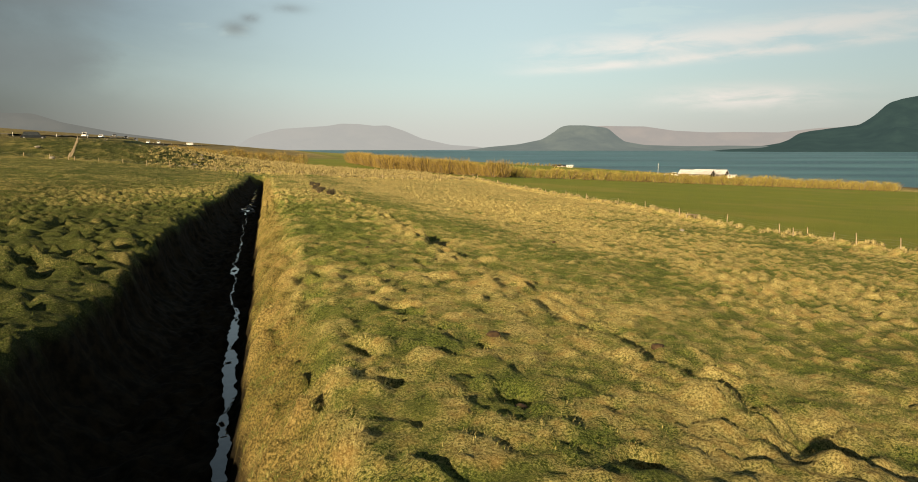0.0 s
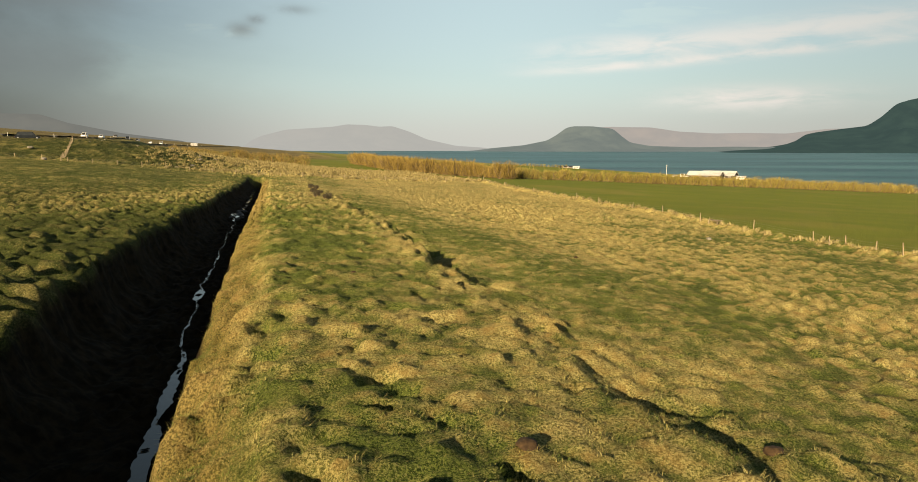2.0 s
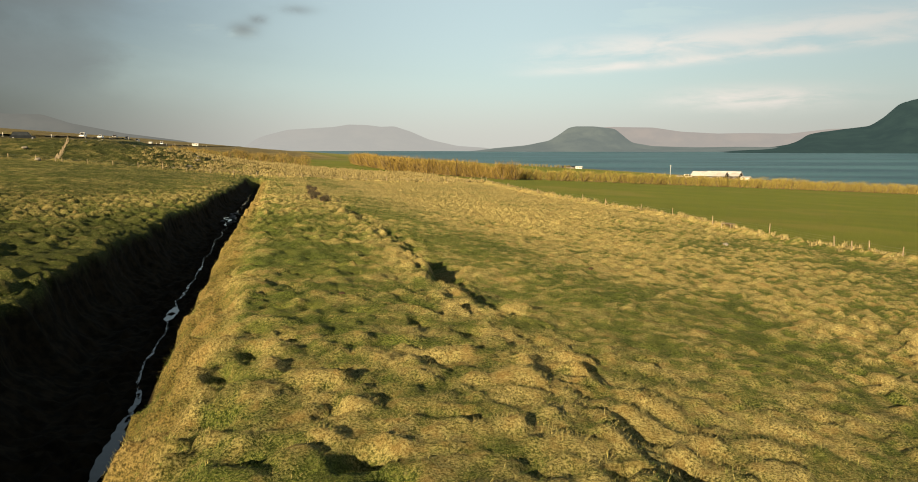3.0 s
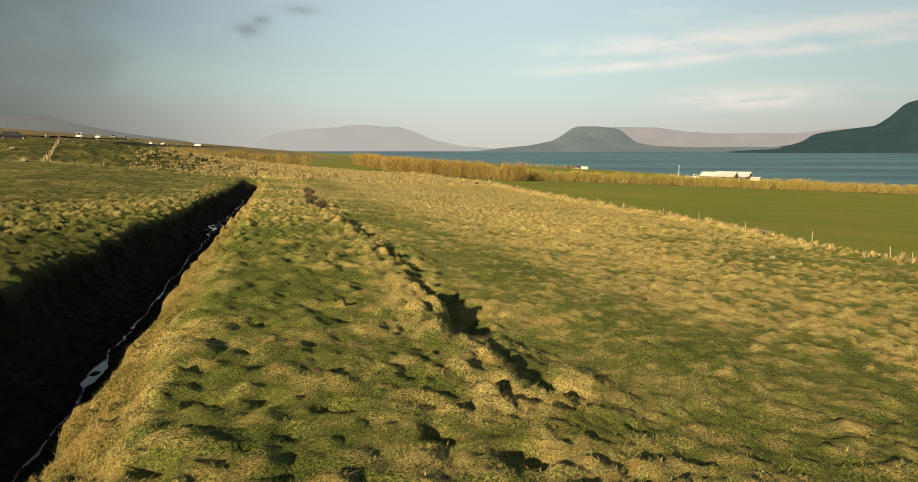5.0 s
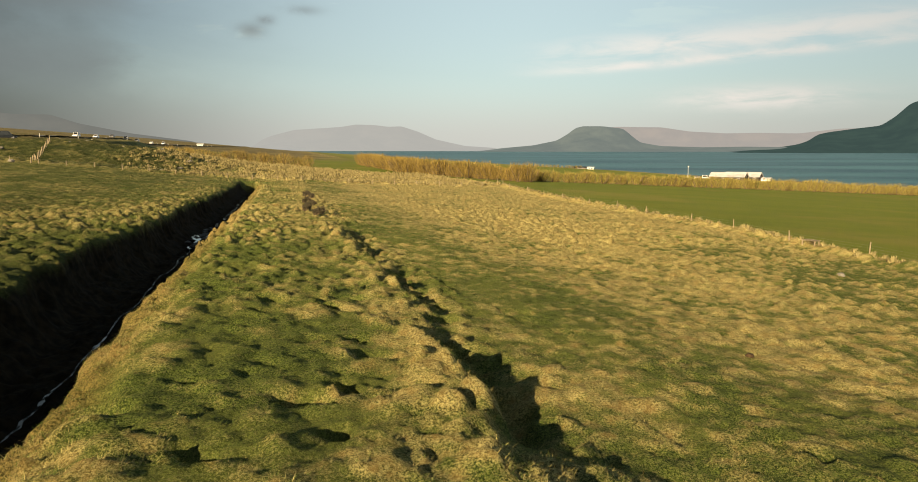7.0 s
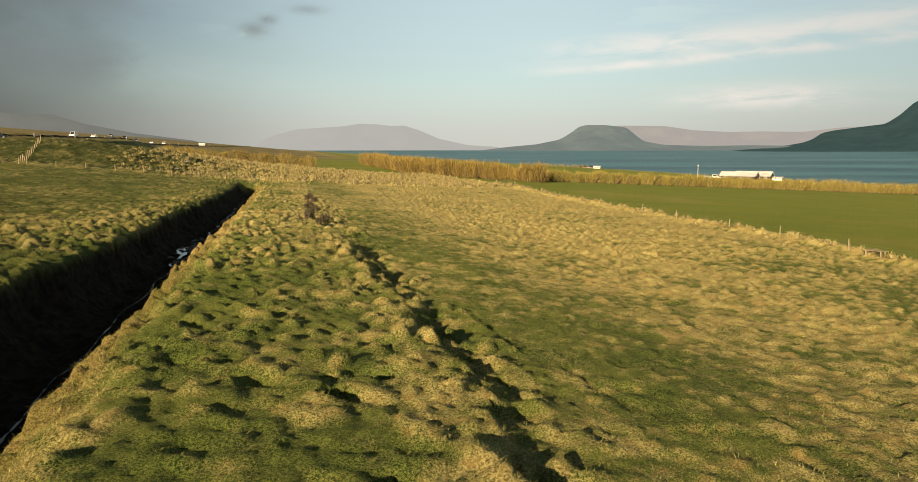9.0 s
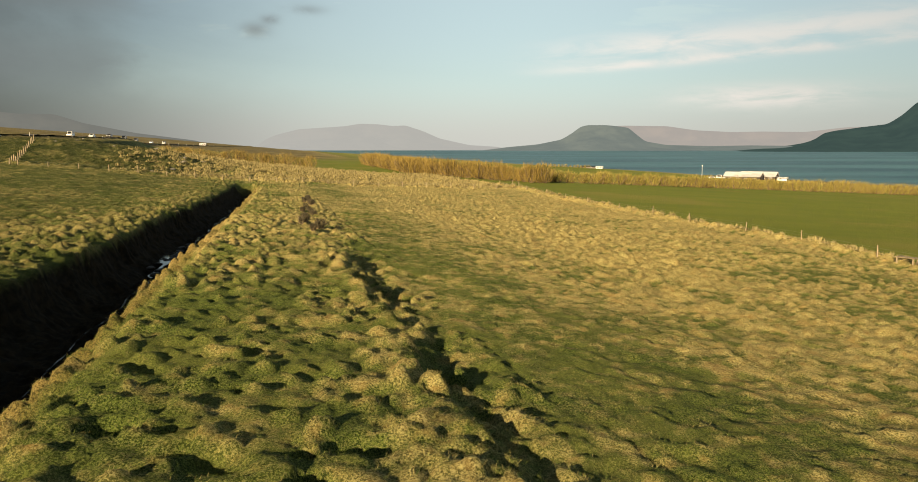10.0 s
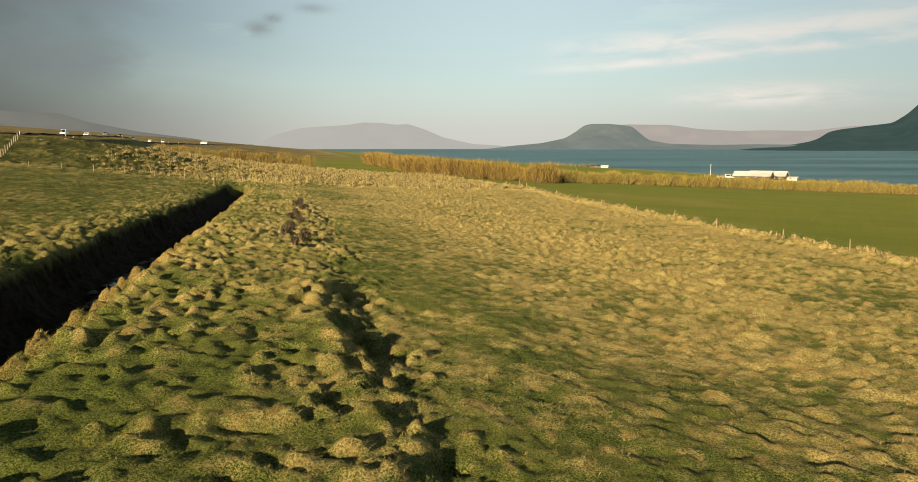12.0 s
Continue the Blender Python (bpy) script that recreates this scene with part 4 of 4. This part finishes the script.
def tufts(count, each, u0, u1, s0, s1, length, width, spread, seed):
    """Grass in small tufts over a stretch of the field; returns the corners of the blades and the straw share under each."""
    gen = np.random.default_rng(seed)
    u, s = gen.uniform(u0, u1, count), gen.uniform(s0, s1, count)
    z, straw, meadow, peat_shade, moor, ground_tone, bank = relief(u, s)
    straw = straw - 0.10 * bank
    keep = (peat_shade < 0.5) & (gen.uniform(0, 1, count) < 0.35 + 1.1 * value_noise(u, s, 0.9, 33, 2))
    u, s, z, straw = (np.repeat(v[keep], each) for v in (u, s, z, straw))
    n = len(u)
    way_u = np.repeat(gen.normal(0, 0.25, (n // each, 2)), each, 0)
    u, s = u + gen.normal(0, spread, n), s + gen.normal(0, spread, n)
    z = turf_height(u, s)
    x, y = to_world(u, s)
    a = gen.uniform(0, 2 * np.pi, n)
    size = length * np.repeat(gen.uniform(0.6, 1.5, n // each), each) * gen.uniform(0.6, 1.2, n) * (0.65 + 0.7 * np.clip(straw, 0, 1))
    lean = gen.uniform(0.4, 1.6, n)
    wide = width * gen.uniform(0.6, 1.4, n)
    base = np.stack((x, y, z - 0.02), -1)
    across = np.stack((-np.sin(a), np.cos(a), 0 * a), -1) * wide[:, None]
    tip = base + np.stack((np.cos(a) * lean + way_u[:, 0] + 0.15, np.sin(a) * lean + way_u[:, 1] + 0.12, 1.0 - 0.35 * lean), -1) * size[:, None]
    return np.stack((base - across, base + across, tip), 1), straw


near_v, near_s = tufts(70000, 9, -3.0, 14.0, -0.5, 62.0, 0.080, 0.0042, 0.055, 1)
far_v, far_s = tufts(26000, 6, 12.0, 34.0, 14.0, 75.0, 0.075, 0.0065, 0.11, 2)
bank_v, bank_s = tufts(12000, 9, 0.0, 1.7, -1.5, 60.0, 0.11, 0.0050, 0.055, 4)
left_v, left_s = tufts(18000, 7, -15.0, -3.0, 0.0, 75.0, 0.085, 0.0075, 0.09, 6)
corners, share = np.concatenate((near_v, far_v, bank_v, left_v)), np.concatenate((near_s, far_s, bank_s + 0.12, left_s - 0.25))
pick = np.random.default_rng(3).uniform(0.0, 0.80, len(share)) < share
scatter_mesh("dead_grass", corners[pick], STRAW, "pale dead grass blades over the pasture", "grass")
scatter_mesh("green_grass", corners[~pick], GREEN, "short green grass blades over the pasture", "grass")


def tussocks(name, places, label, mat, seed, flat=0.55, leaves=36):
    """Shaggy clumps: each one a ragged dome of narrow leaves."""
    gen = np.random.default_rng(seed)
    u, s, r = places
    z = relief(u, s)[0]
    x, y = to_world(u, s)
    n = len(u)
    a = gen.uniform(0, 2 * np.pi, (n, leaves))
    q = gen.uniform(0, 1, (n, leaves)) ** 0.6
    rr = r[:, None]
    bx, by = x[:, None] + 0.80 * rr * q * np.cos(a), y[:, None] + 0.80 * rr * q * np.sin(a)
    dome = 2 * flat * rr * (1 - 0.65 * q * q)
    base = np.stack((bx, by, z[:, None] + 0.20 * dome - 0.05), -1)
    b = a + gen.normal(0, 1.1, (n, leaves))
    reach = rr * gen.uniform(0.05, 0.42, (n, leaves))
    tip = np.stack((bx + reach * np.cos(b), by + reach * np.sin(b), z[:, None] + dome * gen.uniform(0.55, 1.1, (n, leaves))), -1)
    across = np.stack((-np.sin(a), np.cos(a), 0 * a), -1) * (rr * gen.uniform(0.03, 0.085, (n, leaves)))[..., None]
    mid = base * 0.45 + tip * 0.55 + np.array((0, 0, 0.13)) * rr[..., None]
    v = np.stack((base - across, base + across, mid + across * 0.8, tip), 2).reshape(-1, 4, 3)
    return scatter_mesh(name, v, mat, label, "grass")


gen = np.random.default_rng(5)
n = 3000
uu, sg = gen.uniform(-30, 54, n), gen.uniform(CROSS_S + 0.5, 262, n)
keep = gen.uniform(0, 1, n) < np.clip((uu + 34) / 26, 0.12, 1)
tussocks("straw_tussocks", (uu[keep], sg[keep], gen.uniform(0.35, 0.95, n)[keep]), "withered straw tussocks beyond the pasture fence", HAY, 6)
n = 560
tussocks("fence_tussocks", (FENCE_U + gen.normal(1.0, 0.85, n), gen.uniform(8, 186, n), gen.uniform(0.2, 0.62, n)), "withered straw tussocks along the meadow fence", HAY, 7)

STONE = simple_material("pale_stone", (0.12, 0.11, 0.088), (0.23, 0.215, 0.18), 3.0, 0.9, 0.02)
WET_STONE = simple_material("wet_stone", (0.012, 0.012, 0.011), (0.035, 0.033, 0.028), 5.0, 0.55, 0.02)
DUNG = simple_material("dung", (0.022, 0.012, 0.005), (0.055, 0.033, 0.014), 14.0, 0.9, 0.02)


def lump(name, m, size, mat, seed, label, category, group, flat=0.6):
    bm = bmesh.new()
    bmesh.ops.create_icosphere(bm, subdivisions=3, radius=1.0)
    for v in bm.verts:
        k = 1 + 0.35 * noise.noise(v.co * 1.3 + Vector((seed, 0, 0))) + 0.12 * noise.noise(v.co * 4 + Vector((0, seed, 0)))
        v.co = Vector((v.co.x * k, v.co.y * k, v.co.z * k * flat)) * size
    for f in bm.faces:
        f.smooth = True
    mesh = bpy.data.meshes.new(name)
    bm.to_mesh(mesh)
    bm.free()
    mesh.materials.append(mat)
    ob = new(name, mesh)
    ob.matrix_basis = m
    return tagged(ob, label, category, group)


for i, (x, y, size) in enumerate(((0.8, 15.5, 0.17), (1.05, 11.4, 0.12), (4.9, 16.8, 0.16), (-3.9, 29.5, 0.10), (6.0, 44.0, 0.12))):
    lump("dung_heap", at_world(x, y, 40 * i, 0.03), size, DUNG, i * 3.1, "dark brown dung heap on the grass", "dung", "dung heaps", 0.55)
lump("boulder", at_world(22.7, 71, 20, 0.08), 0.27, STONE, 5.0, "pale rounded boulder in the pasture", "stone", "pasture stones")
lump("boulder", at_world(*to_world(-46, 169), 20, 0.1), 0.6, STONE, 8.0, "pale boulder at the foot of the slope fence", "stone", "pasture stones")
gen = np.random.default_rng(9)
for i in range(26):
    u, s = gen.uniform(-56, -6), gen.uniform(176, 250)
    lump("boulder", on_field(u, s, 50 * i, 0.05), gen.uniform(0.3, 0.7), STONE, 10.0 + i, "pale stone on the green slope", "stone", "slope stones", 0.5)

for i in range(26):
    u, s = gen.uniform(-2.1, -1.0), gen.uniform(66, 84)
    x, y = to_world(u, s)
    lump("boulder", pose(x, y, float(along(s)) - DRAIN_DEPTH + 0.5, 0, 0, 47 * i), gen.uniform(0.12, 0.30), WET_STONE, 50.0 + i, "dark wet stone in the drain's pool", "stone", "stones in the drain", 0.55)

trough = thing("plank_trough", at_world(30.9, 92.5, -60), "weathered grey plank trough beside the fence", "trough")
for k in range(3):
    part("plank", box(bmesh.new(), -0.8, 0.8, -0.42 + 0.29 * k, -0.15 + 0.29 * k, 0.48, 0.53, 0.008), WOOD, trough)
for x in (-0.65, 0.65):
    for y in (-0.32, 0.32):
        part("leg", box(bmesh.new(), x - 0.05, x + 0.05, y - 0.05, y + 0.05, -0.3, 0.48), WOOD, trough)


# ---------------------------------------------------------------- dwarf birch along the eroded scarp
HEATHER = blade_material("dark_heather_twig", (0.024, 0.021, 0.013), (0.105, 0.092, 0.058), (0.055, 0.048, 0.029))
BIRCHES = [willow_mesh(300 + i, 6, 420, 0.95, HEATHER) for i in range(5)]
for i in range(17):
    wood, crown = BIRCHES[i % 5]
    s_at = 74.0 + 3.2 * i
    u_at = 7.4 + 0.02 * (s_at - 74) + rnd.uniform(-0.7, 0.7)
    size = rnd.uniform(0.5, 0.95)
    ob = thing("dwarf_birch", on_field(u_at, s_at, 40 * i) @ Matrix.Diagonal((1.5 * size, 1.5 * size, size, 1)), "low dark leafless birch scrub on the eroded bank", "shrub", "scrub on the bank")
    for key, mesh in (("trunk", wood), ("crown", crown)):
        new(key, mesh).parent = ob


# ---------------------------------------------------------------- marker posts along the road
for i in range(16):
    m = on_road(180 + 45 * i, 4.6)
    ob = thing("road_marker", m @ Matrix.Translation((0, 0, -0.7)), "slim pale road marker post on the verge", "marker post", "road markers")
    part("post", tube(bmesh.new(), (0, 0, -0.3), (0, 0, 1.35), 0.06, 0.05, 6), WHITE_WALL, ob)
    part("cap", tube(bmesh.new(), (0, 0, 1.35), (0, 0, 1.5), 0.062, 0.04, 6), DARK, ob, "dark reflector cap")
